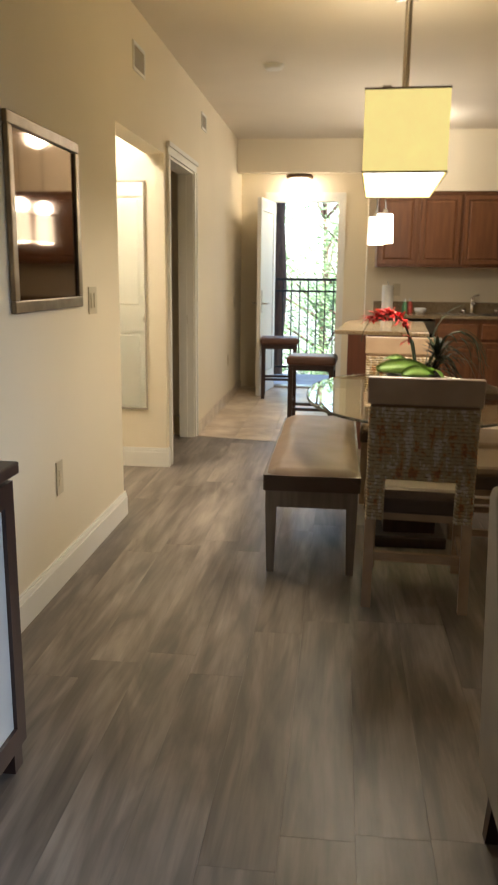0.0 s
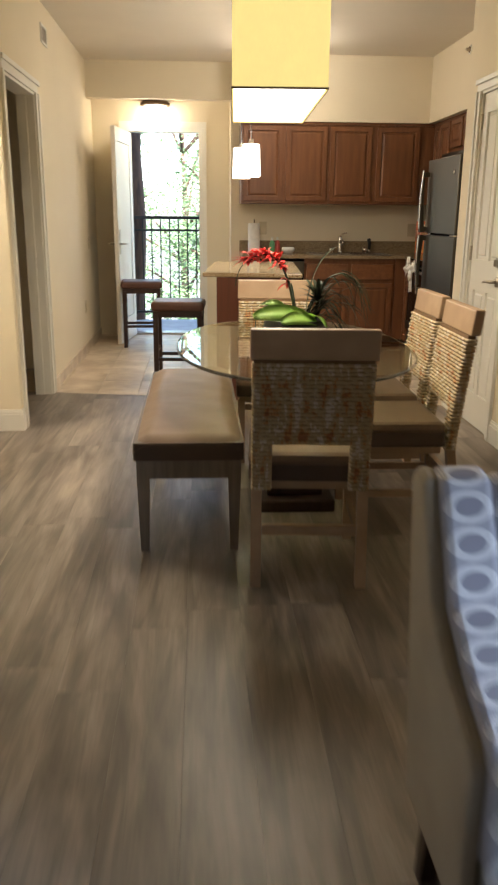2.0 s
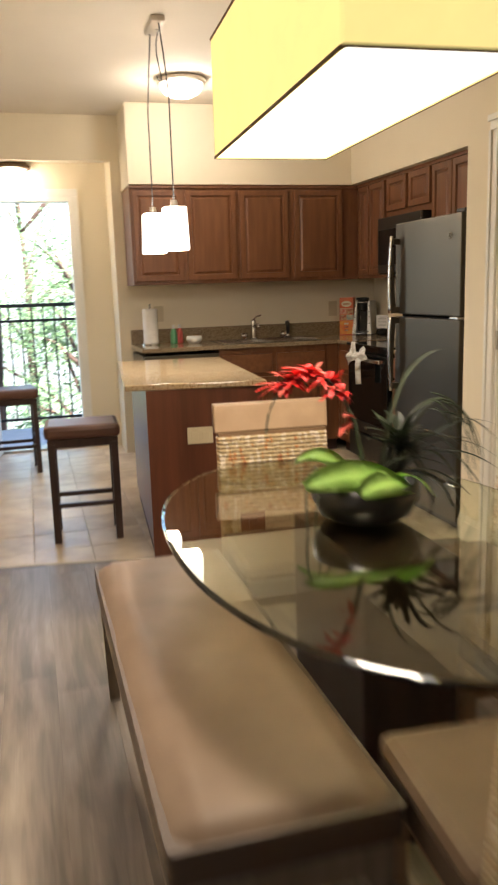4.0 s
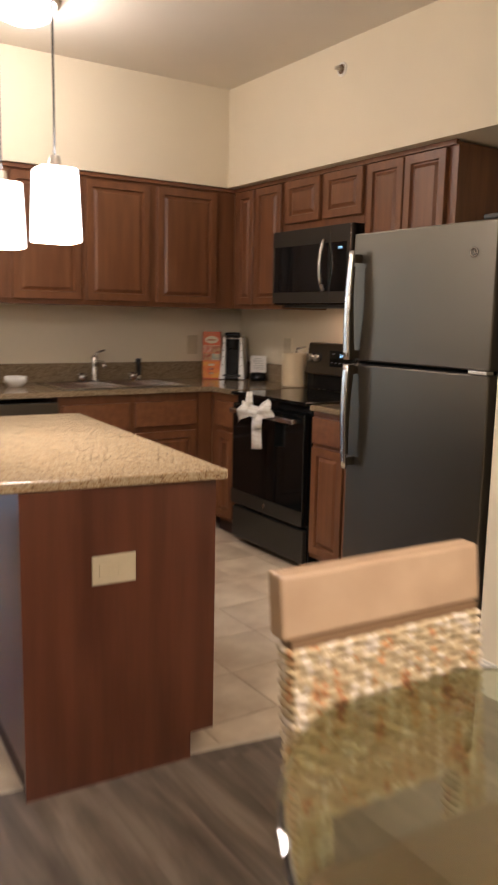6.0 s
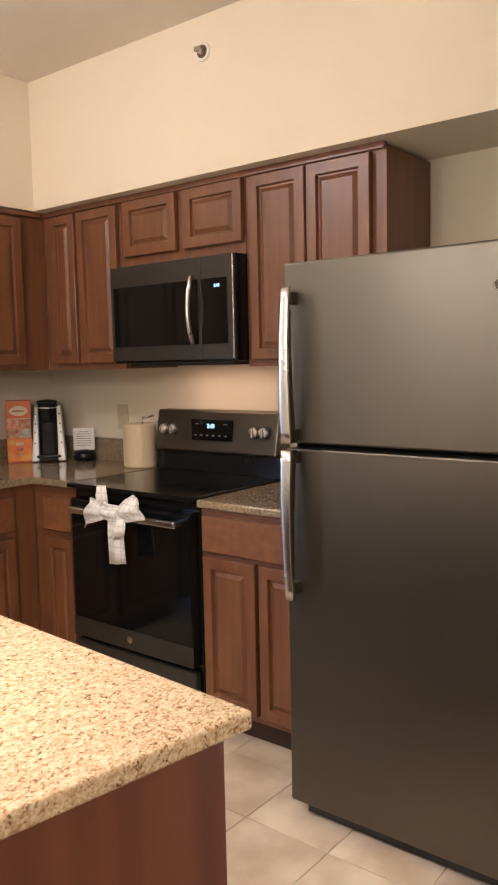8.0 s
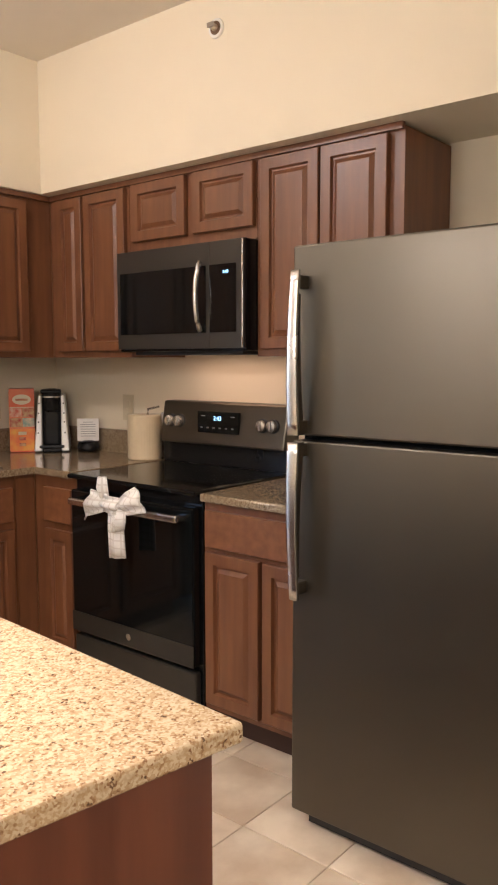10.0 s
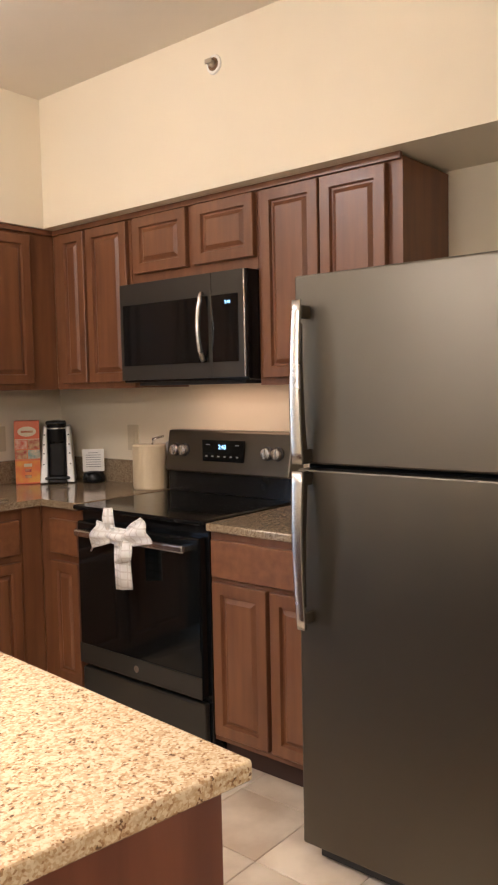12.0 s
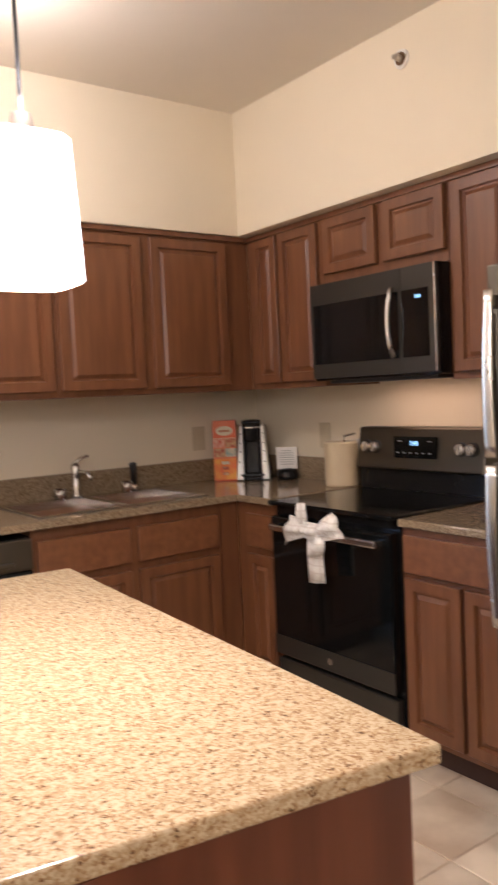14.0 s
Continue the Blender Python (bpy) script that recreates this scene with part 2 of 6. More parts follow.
def weave():
    """Twisted seagrass in cream, straw, orange and rust, changing along the strands."""
    m = material("woven_seagrass", (0.5, 0.4, 0.3), 0.7, scale=9, bump=0.3, bump_scale=400)
    nt = m.node_tree
    b = nt.nodes["Principled BSDF"]
    link = nt.links.new
    co = nt.nodes.new("ShaderNodeTexCoord")
    own = nt.nodes.new("ShaderNodeNewGeometry")
    mp = nt.nodes.new("ShaderNodeMapping")
    mp.inputs["Scale"].default_value = (46, 46, 13)
    n = nt.nodes.new("ShaderNodeTexNoise")
    n.inputs["Scale"].default_value, n.inputs["Detail"].default_value = 1.0, 2
    link(co.outputs["Object"], mp.inputs[0]), link(mp.outputs[0], n.inputs[0])
    add = nt.nodes.new("ShaderNodeMath")
    add.operation = "MULTIPLY_ADD"
    add.inputs[1].default_value = 0.10
    link(own.outputs["Random Per Island"], add.inputs[0]), link(n.outputs[0], add.inputs[2])
    ramp = nt.nodes.new("ShaderNodeValToRGB")
    r = ramp.color_ramp
    r.elements[0].position, r.elements[0].color = 0.34, (0.27, 0.11, 0.045, 1)
    r.elements[1].position, r.elements[1].color = 0.68, (0.55, 0.47, 0.37, 1)
    for p, c in ((0.40, (0.45, 0.205, 0.07, 1)), (0.44, (0.38, 0.27, 0.135, 1)), (0.52, (0.43, 0.33, 0.195, 1)), (0.58, (0.37, 0.28, 0.145, 1)), (0.63, (0.49, 0.39, 0.26, 1))):
        e = r.elements.new(p)
        e.color = c
    link(add.outputs[0], ramp.inputs[0]), link(ramp.outputs[0], b.inputs["Base Color"])
    return m


def ring_fabric():
    """Grey fabric printed with striped rings."""
    m = material("ring_print_fabric", (0.2, 0.2, 0.25), 0.85, scale=9)
    nt = m.node_tree
    b = nt.nodes["Principled BSDF"]
    link = nt.links.new

    def math_node(op, a, c=None):
        n = nt.nodes.new("ShaderNodeMath")
        n.operation = op
        for k, v in enumerate((a, c)):
            if v is None:
                continue
            if isinstance(v, (int, float)):
                n.inputs[k].default_value = v
            else:
                link(v, n.inputs[k])
        return n.outputs[0]

    co = nt.nodes.new("ShaderNodeTexCoord")
    sep = nt.nodes.new("ShaderNodeSeparateXYZ")
    link(co.outputs["Object"], sep.inputs[0])
    zy = math_node("ADD", sep.outputs[2], sep.outputs[1])
    u = math_node("SUBTRACT", math_node("FRACT", math_node("DIVIDE", math_node("SUBTRACT", sep.outputs[0], 0.0285), 0.105)), 0.5)
    v = math_node("SUBTRACT", math_node("FRACT", math_node("DIVIDE", zy, 0.098)), 0.5)
    d = math_node("SQRT", math_node("ADD", math_node("MULTIPLY", u, u), math_node("MULTIPLY", v, v)))
    ring = math_node("MULTIPLY", math_node("GREATER_THAN", d, 0.27), math_node("LESS_THAN", d, 0.46))
    stripe = math_node("GREATER_THAN", math_node("FRACT", math_node("DIVIDE", sep.outputs[0], 0.0052)), 0.35)
    white = math_node("MULTIPLY", ring, stripe)
    core = math_node("LESS_THAN", d, 0.27)
    m1 = nt.nodes.new("ShaderNodeMix")
    m1.data_type = "RGBA"
    m1.inputs[6].default_value, m1.inputs[7].default_value = (0.42, 0.405, 0.45, 1), (0.30, 0.285, 0.33, 1)
    m2 = nt.nodes.new("ShaderNodeMix")
    m2.data_type = "RGBA"
    m2.inputs[7].default_value = (0.84, 0.82, 0.81, 1)
    link(core, m1.inputs[0]), link(m1.outputs[2], m2.inputs[6]), link(white, m2.inputs[0]), link(m2.outputs[2], b.inputs["Base Color"])
    return m


M_GRANITE = granite()
# Wall counters: the island's speckle in tones about a third darker.
M_COUNTER = granite("darker_stone_counter", ((0.085, 0.055, 0.03, 1), (0.34, 0.265, 0.165, 1), (0.15, 0.10, 0.054, 1), (0.225, 0.16, 0.092, 1), (0.265, 0.195, 0.118, 1)), 0.13)
# The slate steel at about half tone, for microwave and range fronts.
M_SLATE_DARK = material("darker_slate_steel", (0.060, 0.056, 0.047), 0.34, metal=0.6, dark=(0.054, 0.050, 0.042), scale=2.0, stretch=(1, 60, 1))
M_WEAVE = weave()
M_RINGS = ring_fabric()
M_SLATE = material("dark_slate_steel", (0.124, 0.107, 0.081), 0.38, metal=0.88, dark=(0.117, 0.101, 0.076), scale=2.0, stretch=(1, 60, 1), bump=0.015, bump_scale=30)
M_STEEL = material("brushed_steel", (0.70, 0.68, 0.64), 0.26, metal=1.0, scale=6)
M_NICKEL = material("satin_nickel", (0.52, 0.46, 0.38), 0.32, metal=1.0, scale=20)
M_BLACK = material("black_enamel", (0.010, 0.010, 0.010), 0.20, scale=10, spec=0.3)
M_BLACKGLASS = material("black_glass", (0.005, 0.006, 0.006), 0.08, scale=3, spec=0.4)
M_RUBBER = material("black_plastic", (0.02, 0.02, 0.02), 0.5, scale=20)
M_GASKET = material("matt_black_rubber", (0.006, 0.006, 0.006), 0.85, scale=20, spec=0.1)
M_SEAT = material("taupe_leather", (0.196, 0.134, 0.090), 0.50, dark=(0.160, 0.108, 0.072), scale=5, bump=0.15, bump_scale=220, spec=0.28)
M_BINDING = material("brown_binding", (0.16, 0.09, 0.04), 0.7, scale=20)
# The seat leather at under half its tone, for the side bands.
M_SEATSIDE = material("darker_side_leather", (0.085, 0.055, 0.036), 0.45, dark=(0.07, 0.045, 0.03), scale=5, bump=0.15, bump_scale=220)
M_SEATDK = material("brown_leather", (0.12, 0.055, 0.035), 0.42, dark=(0.09, 0.04, 0.027), scale=5, bump=0.15, bump_scale=220)
M_CHAIRWOOD = material("chair_wood", (0.40, 0.275, 0.170), 0.45, dark=(0.325, 0.215, 0.130), scale=4, detail=7, stretch=(2, 2, 2), bump=0.06)
M_BENCHWOOD = material("grey_brown_wood", (0.235, 0.19, 0.15), 0.5, dark=(0.165, 0.13, 0.10), scale=4, detail=7, stretch=(8, 8, 0.8), bump=0.08)
M_DARKWOOD = material("espresso_wood", (0.045, 0.022, 0.016), 0.35, dark=(0.025, 0.012, 0.009), scale=4, detail=7, stretch=(8, 8, 0.8), bump=0.05)
M_SHADE = glow("linen_shade", (1.0, 0.80, 0.28), 0.15, grain=0.25)
M_DIFFUSER = glow("lit_diffuser", (1.0, 0.90, 0.72), 0.8)
M_OPAL = glow("lit_opal_glass", (1.0, 0.90, 0.72), 0.75)
M_TABLEGLASS = glass("table_glass", (0.75, 0.77, 0.58), ior=1.6)
M_PANE = glass("clear_pane", (0.97, 1.0, 0.98))
M_MIRROR = material("mirror_silver", (0.86, 0.90, 0.88), 0.02, metal=1.0, scale=1)
M_IRON = material("black_iron", (0.02, 0.018, 0.016), 0.45, metal=0.3, scale=30, bump=0.1)
M_PLATE = material("ivory_plastic", (0.62, 0.53, 0.36), 0.4, scale=6)
M_CONCRETE = material("balcony_concrete", (0.42, 0.42, 0.42), 0.8, dark=(0.34, 0.34, 0.35), scale=6, bump=0.3)

# ---- plan ----
XL, XR, YB, ZC = -0.55, 3.19, 8.52, 2.745      # left wall, range wall, back wall, ceiling
SX, SY, SZ = 2.775, 8.045, 2.16                # soffit faces and underside
XE, YE = 2.31, 5.47                            # entry wall face and its end by the refrigerator
YD = 8.92                                      # balcony door wall
YS = -2.6                                      # wall behind the living area
TILE_A, TILE_B = (-0.60, 5.97), (3.19, 5.30)   # line where planks meet tiles


def tile_line(x):
    return TILE_A[1] + (x - TILE_A[0]) * (TILE_B[1] - TILE_A[1]) / (TILE_B[0] - TILE_A[0])


structure("wall_picture", boxes((XL - 0.12, XL, YS, 3.735, 0, ZC)), M_WALL, "cream painted wall beside the hall opening", "wall")
structure("wall_hall_near", boxes((-2.4, XL - 0.12, 3.615, 3.735, 0, ZC)), M_WALL, "cream painted wall inside the side hall", "wall")
structure("wall_hall_header", boxes((XL - 0.12, XL, 3.735, 4.86, 2.08, ZC)), M_WALL, "cream wall above the hall opening", "wall")
structure("wall_hall_far", boxes((-2.4, XL - 0.12, 4.86, 4.98, 0, ZC)), M_WALL, "cream painted wall that carries the tall mirror", "wall")
structure("wall_hall_end", boxes((-2.52, -2.4, 3.615, 4.98, 0, ZC)), M_WALL, "plain wall closing the side hall", "wall")
structure("wall_left", boxes((XL - 0.12, XL, 4.86, 5.00, 0, ZC), (XL - 0.12, XL, 5.00, 5.90, 2.09, ZC), (XL - 0.12, XL, 5.90, YD, 0, ZC)), M_WALL, "cream painted wall with the bedroom doorway", "wall")
structure("wall_bedroom", boxes((-1.9, -1.8, 4.98, 7.0, 0, ZC), (-1.8, XL - 0.12, 6.9, 7.0, 0, ZC)), M_WALL, "plain wall of the dark room behind the door", "wall")
structure("wall_back", boxes((0.885, XR + 0.12, YB, YB + 0.12, 0, ZC), (XL, 0.885, YB, YB + 0.12, 2.40, ZC)), M_WALL, "cream back wall of the kitchen with the opening to the balcony door", "wall")
structure("wall_balcony", boxes((XL, -0.22, YD, YD + 0.14, 0, 2.5), (0.60, 1.0, YD, YD + 0.14, 0, 2.5), (-0.22, 0.60, YD, YD + 0.14, 2.17, 2.5)), M_WALL, "cream wall around the open balcony door", "wall")
structure("wall_recess_side", boxes((0.885, 1.0, YB + 0.12, YD, 0, 2.5)), M_WALL, "cream side of the balcony door recess", "wall")
structure("recess_ceiling", boxes((XL, 1.0, YB + 0.12, YD, 2.46, 2.56)), M_CEIL, "low ceiling of the door recess", "ceiling")
structure("wall_range", boxes((XR, XR + 0.12, YE - 0.12, YB, 0, ZC)), M_WALL, "cream wall behind the range and refrigerator", "wall")
structure("wall_entry", boxes((XE, XE + 0.12, 5.19, YE, 0, ZC), (XE, XE + 0.12, 4.59, 5.19, 2.05, ZC), (XE, XE + 0.12, 2.2, 4.59, 0, ZC)), M_WALL, "cream wall with the white entry door", "wall")
structure("wall_alcove", boxes((XE + 0.12, XR, YE - 0.12, YE, 0, ZC)), M_WALL, "cream side wall of the refrigerator alcove", "wall")
structure("wall_living", boxes((XE, 3.3, 2.08, 2.2, 0, ZC), (3.3, 3.42, YS, 2.2, 0, ZC), (XL - 0.12, 3.42, YS - 0.12, YS, 0, ZC)), M_DIMWALL, "plain unseen walls of the living area, darkened to cut bounced light", "wall")
structure("wall_outside_entry", boxes((XE + 0.5, XE + 0.6, 4.0, 5.35, 0, ZC)), M_WALL, "plain wall beyond the entry door", "wall")
structure("soffit_range", boxes((SX, XR, YE, YB, SZ, ZC)), M_WALL, "cream soffit above the range cabinets", "soffit")
structure("soffit_back", boxes((0.965, SX, SY, YB, SZ, ZC)), M_WALL, "cream soffit above the sink cabinets", "soffit")
structure("ceiling", boxes((-2.6, 3.5, YS - 0.2, YB + 0.12, ZC, ZC + 0.1)), M_CEIL, "flat off-white textured ceiling", "ceiling")
structure("ground_slab", boxes((-2.6, 3.5, YS - 0.2, YD + 0.14, -0.2, -0.012)), M_GROUT, "slab under planks and tiles", "floor")


# ---- kitchen ----
def panel_door(w, h, t=0.02, rail=0.055, raised=True):
    """A cabinet door with a raised panel; width along x, front towards -y, lower corner at the origin."""
    bm = bmesh.new()
    box(bm, 0, w, 0, t, 0, h)
    front = [f for f in bm.faces if f.normal.y < -0.9]
    bmesh.ops.inset_region(bm, faces=front, thickness=0.004, depth=0.003)
    if raised:
        bmesh.ops.inset_region(bm, faces=front, thickness=rail, depth=0.0)
        bmesh.ops.inset_region(bm, faces=front, thickness=0.006, depth=-0.012)
        bmesh.ops.inset_region(bm, faces=front, thickness=0.009, depth=0.0)
        bmesh.ops.inset_region(bm, faces=front, thickness=0.022, depth=0.010)
    return bm


def cabinet(name, label, m, w, h, d, doors, drawers=(), kick=False, group=""):
    """doors, drawers: (x, z, width, height) on the front; the front stands at y = 0."""
    cab = thing(name, label, "cabinet", m, group)
    part("body", boxes((0, w, 0.0, d, 0.10 if kick else 0, h)), M_WOOD, cab)
    if kick:
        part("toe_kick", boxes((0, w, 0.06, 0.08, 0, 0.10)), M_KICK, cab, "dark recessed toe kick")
    for x, z, dw, dh in doors:
        d1 = part("door", panel_door(dw, dh), M_WOOD, cab)
        d1.location = (x, -0.022, z)
    for x, z, dw, dh in drawers:
        d1 = part("drawer", panel_door(dw, dh, raised=False), M_WOODH, cab)
        d1.location = (x, -0.022, z)
    return cab


RY0, RY1 = 6.865, 7.60                 # range between these
FY0, FY1 = 5.50, 6.25                 # refrigerator between these
U0, U1 = 6.82, 7.525                  # microwave between these
UX, UY, UZ = 2.85, 8.077, 1.41        # wall cabinet fronts and underside
UH = SZ - 0.012 - UZ


def on_range_wall(x, y, z):
    return pose(x, y, z, 0, 0, -90)


for x0, x1, ds in ((0.97, 1.815, ((0.015, 0.385), (0.43, 0.40))), (1.817, 2.848, ((0.013, 0.405), (0.468, 0.415)))):
    cabinet("wall_cabinet", "cherry wood wall cabinet with two raised panel doors above the sink", pose(x0, UY, UZ), x1 - x0, UH, YB - UY - 0.005,
            [(a, 0.027, b, UH - 0.055) for a, b in ds], group="wall cabinets above the sink")
cabinet("wall_cabinet", "narrow cherry wood corner wall cabinet with two doors", on_range_wall(UX, UY, UZ), UY - U1 - 0.002, UH, XR - UX - 0.005,
        [(0.064, 0.027, 0.183, UH - 0.045), (0.266, 0.027, 0.270, UH - 0.045)])
cabinet("wall_cabinet", "short cherry wood cabinet with two doors above the microwave", on_range_wall(UX, U1 - 0.001, 1.85), U1 - U0 - 0.002, SZ - 0.012 - 1.85, XR - UX - 0.005,
        [(0.031, 0.045, 0.313, 0.237), (0.389, 0.045, 0.308, 0.237)])
cabinet("wall_cabinet", "tall cherry wood two-door wall cabinet beside the refrigerator", on_range_wall(UX, U0 - 0.001, UZ), U0 - 6.21, UH, XR - UX - 0.005,
        [(0.029, 0.027, 0.257, UH - 0.045), (0.295, 0.027, 0.262, UH - 0.045)])
structure("cabinet_crown", boxes((0.97, UX - 0.012, UY - 0.018, UY - 0.001, SZ - 0.024, SZ - 0.002), (UX - 0.018, UX - 0.001, 6.21, UY, SZ - 0.024, SZ - 0.002)), M_WOOD, "thin dark cherry moulding under the soffit", "moulding")

BX, BY, BZ = 2.595, 7.90, 0.884
cabinet("base_cabinet", "cherry wood sink base cabinet with two doors and two false drawers", pose(1.585, BY, 0), 0.905, BZ + 0.013, YB - BY - 0.005,
        [(0.02, 0.13, 0.41, 0.53), (0.47, 0.13, 0.41, 0.53)], [(0.02, 0.695, 0.41, 0.15), (0.47, 0.695, 0.41, 0.15)], kick=True)
cabinet("base_cabinet", "narrow cherry wood corner base cabinet with drawer and door", on_range_wall(BX, BY - 0.001, 0), BY - RY1 - 0.004, BZ + 0.013, XR - BX - 0.005,
        [(0.09, 0.13, 0.19, 0.53)], [(0.09, 0.695, 0.19, 0.15)], kick=True)
cabinet("base_cabinet", "cherry wood base cabinet with drawer and doors beside the refrigerator", on_range_wall(BX, RY0 - 0.002, 0), RY0 - FY1 - 0.03, BZ, XR - BX - 0.005,
        [(0.018, 0.13, 0.25, 0.57), (0.285, 0.13, 0.25, 0.57)], [(0.018, 0.72, 0.517, 0.135)], kick=True)
cabinet("corner_filler", "cherry wood filler in the corner of the base cabinets", pose(2.492, BY, 0), BX - 2.494, BZ + 0.013, YB - BY - 0.005, [], kick=True)

dish = thing("dishwasher", "black built-in dishwasher under the counter beside the sink cabinet", "dishwasher", pose(0.98, BY, 0))
part("body", boxes((0.003, 0.603, 0, 0.6, 0.10, 0.87)), M_BLACK, dish)
part("door", boxes((0.005, 0.60, -0.03, -0.002, 0.12, 0.74), bevel=0.006), M_BLACK, dish)
part("control_panel", boxes((0.005, 0.60, -0.035, -0.002, 0.745, 0.868), bevel=0.006), M_SLATE, dish, "dark control strip")
part("handle", boxes((0.08, 0.52, -0.06, -0.036, 0.765, 0.785), bevel=0.006), M_SLATE, dish)


def slab(x0, x1, y0, y1, z0=0.885, z1=0.915):
    return boxes((x0, x1, y0, y1, z0, z1), bevel=0.006)


SINK = (1.66, 2.44, 7.96, 8.38)
top = thing("countertop", "brown speckled stone worktop with backsplash around the corner", "countertop")
bm = bmesh.new()
gx, gy = (0.975, SINK[0], SINK[1], 2.565, XR), (RY1 + 0.002, 7.86, SINK[2], SINK[3], YB)
knots = {}
low = []
for a in range(4):
    for b in range(4):
        if (b == 0 and a < 3) or (a == 1 and b == 2):
            continue
        ring = []
        for k in ((a, b), (a + 1, b), (a + 1, b + 1), (a, b + 1)):
            if k not in knots:
                knots[k] = bm.verts.new((gx[k[0]], gy[k[1]], 0.898))
            ring.append(knots[k])
        low.append(bm.faces.new(ring))
up = bmesh.ops.extrude_face_region(bm, geom=low)["geom"]
bmesh.ops.translate(bm, verts=[v for v in up if isinstance(v, bmesh.types.BMVert)], vec=(0, 0, 0.03))
bmesh.ops.recalc_face_normals(bm, faces=bm.faces)
part("slab", bm, M_COUNTER, top)
part("backsplash", boxes((0.975, XR - 0.02, YB - 0.022, YB - 0.002, 0.928, 1.045), (XR - 0.022, XR - 0.002, RY1, YB - 0.022, 0.928, 1.045)), M_COUNTER, top)
top = thing("countertop", "short brown stone worktop between range and refrigerator", "countertop")
part("slab", slab(2.565, XR, FY1 + 0.03, RY0 - 0.002), M_COUNTER, top)
part("backsplash", boxes((XR - 0.022, XR - 0.002, FY1 + 0.03, RY0 - 0.002, 0.915, 1.02)), M_COUNTER, top)

# the island
ISL = thing("kitchen_island", "cherry wood kitchen island with dark toe kick", "island", pose(1.275, 5.575, 0, 0, 0, -4))
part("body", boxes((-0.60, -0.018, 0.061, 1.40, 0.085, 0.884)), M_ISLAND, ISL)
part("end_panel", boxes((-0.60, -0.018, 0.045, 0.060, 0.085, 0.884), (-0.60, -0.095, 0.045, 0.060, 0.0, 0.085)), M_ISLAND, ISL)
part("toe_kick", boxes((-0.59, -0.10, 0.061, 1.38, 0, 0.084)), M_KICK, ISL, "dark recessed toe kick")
bm = bmesh.new()
low = [bm.verts.new((x, y, 0.885)) for x, y in ((-0.70, 0.06), (0, 0), (0, 1.45), (-0.68, 1.45))]
face = bm.faces.new(low)
up = bmesh.ops.extrude_face_region(bm, geom=[face])["geom"]
bmesh.ops.translate(bm, verts=[v for v in up if isinstance(v, bmesh.types.BMVert)], vec=(0, 0, 0.03))
bmesh.ops.recalc_face_normals(bm, faces=bm.faces)
bmesh.ops.bevel(bm, geom=list(bm.edges), offset=0.006, segments=3, profile=0.5, affect="EDGES")
part("countertop", bm, M_GRANITE, ISL, "beige speckled granite top with overhang")
outlet = thing("island_outlet", "ivory double socket plate on the island end", "outlet", pose(1.275, 5.575, 0, 0, 0, -4))
part("plate", boxes((-0.405, -0.275, 0.037, 0.0445, 0.605, 0.69), bevel=0.003), M_PLATE, outlet)
for sx in (-0.368, -0.312):
    part("socket", boxes((sx - 0.017, sx + 0.017, 0.034, 0.0368, 0.63, 0.665), bevel=0.001), M_PLATE, outlet)

# refrigerator
fr = thing("refrigerator", "dark slate steel top-freezer refrigerator in the wall alcove", "refrigerator", on_range_wall(2.30, FY1, 0))
FW = FY1 - FY0
part("body", boxes((0.012, FW - 0.012, 0.075, 0.84, 0.05, 1.695), bevel=0.006), M_RUBBER, fr, "black cabinet sides")
fz_door = part("freezer_door", boxes((0, FW, 0.0, 0.07, 1.185, 1.71), bevel=0.006), M_SLATE, fr)
fd_door = part("fridge_door", boxes((0, FW, 0.0, 0.07, 0.065, 1.170), bevel=0.006), M_SLATE, fr)
part("grille", boxes((0.03, FW - 0.03, 0.05, 0.09, 0.012, 0.062)), M_RUBBER, fr)
part("gasket", boxes((0.01, FW - 0.01, 0.045, 0.072, 1.165, 1.19)), M_GASKET, fr, "matt black gasket")
part("hinge_cap", boxes((FW - 0.09, FW - 0.005, 0.02, 0.12, 1.712, 1.732), bevel=0.006), M_RUBBER, fr)
part("hinge", boxes((FW - 0.09, FW - 0.005, -0.008, 0.03, 1.1705, 1.184), bevel=0.002), M_STEEL, fr)
for fx in (0.07, FW - 0.07):
    part("foot", cyl(bmesh.new(), (fx, 0.09, 0), 0.02, 0.02, 0.05), M_RUBBER, fr)


def handle_line(z_split, z_far):
    return [(z_split + (z_far - z_split) * k / 14, 0.040 + 0.020 * math.sin(math.pi * (0.22 + 0.70 * k / 14)), 0.019 - 0.005 * k / 14) for k in range(15)]


def swept(rows):
    """A closed skin over cross sections, each a ring of points."""
    bm = bmesh.new()
    rings = [[bm.verts.new(p) for p in row] for row in rows]
    for p, q in zip(rings, rings[1:]):
        for k in range(len(p)):
            n = (k + 1) % len(p)
            bm.faces.new((p[k], p[n], q[n], q[k]))
    bm.faces.new(rings[0]), bm.faces.new(rings[-1])
    bmesh.ops.recalc_face_normals(bm, faces=bm.faces)
    return bm


def bar_handle(x, z_split, z_far):
    """A gently bowed, flattened steel bar standing off the door."""
    rows = []
    for z, out, w in handle_line(z_split, z_far):
        ring = []
        for q in range(16):
            c, d = math.cos(q * math.pi / 8), math.sin(q * math.pi / 8)
            ring.append((x + w * math.copysign(abs(c) ** 0.5, c), -out + 0.007 * math.copysign(abs(d) ** 0.5, d), z))
        rows.append(ring)
    return swept(rows)


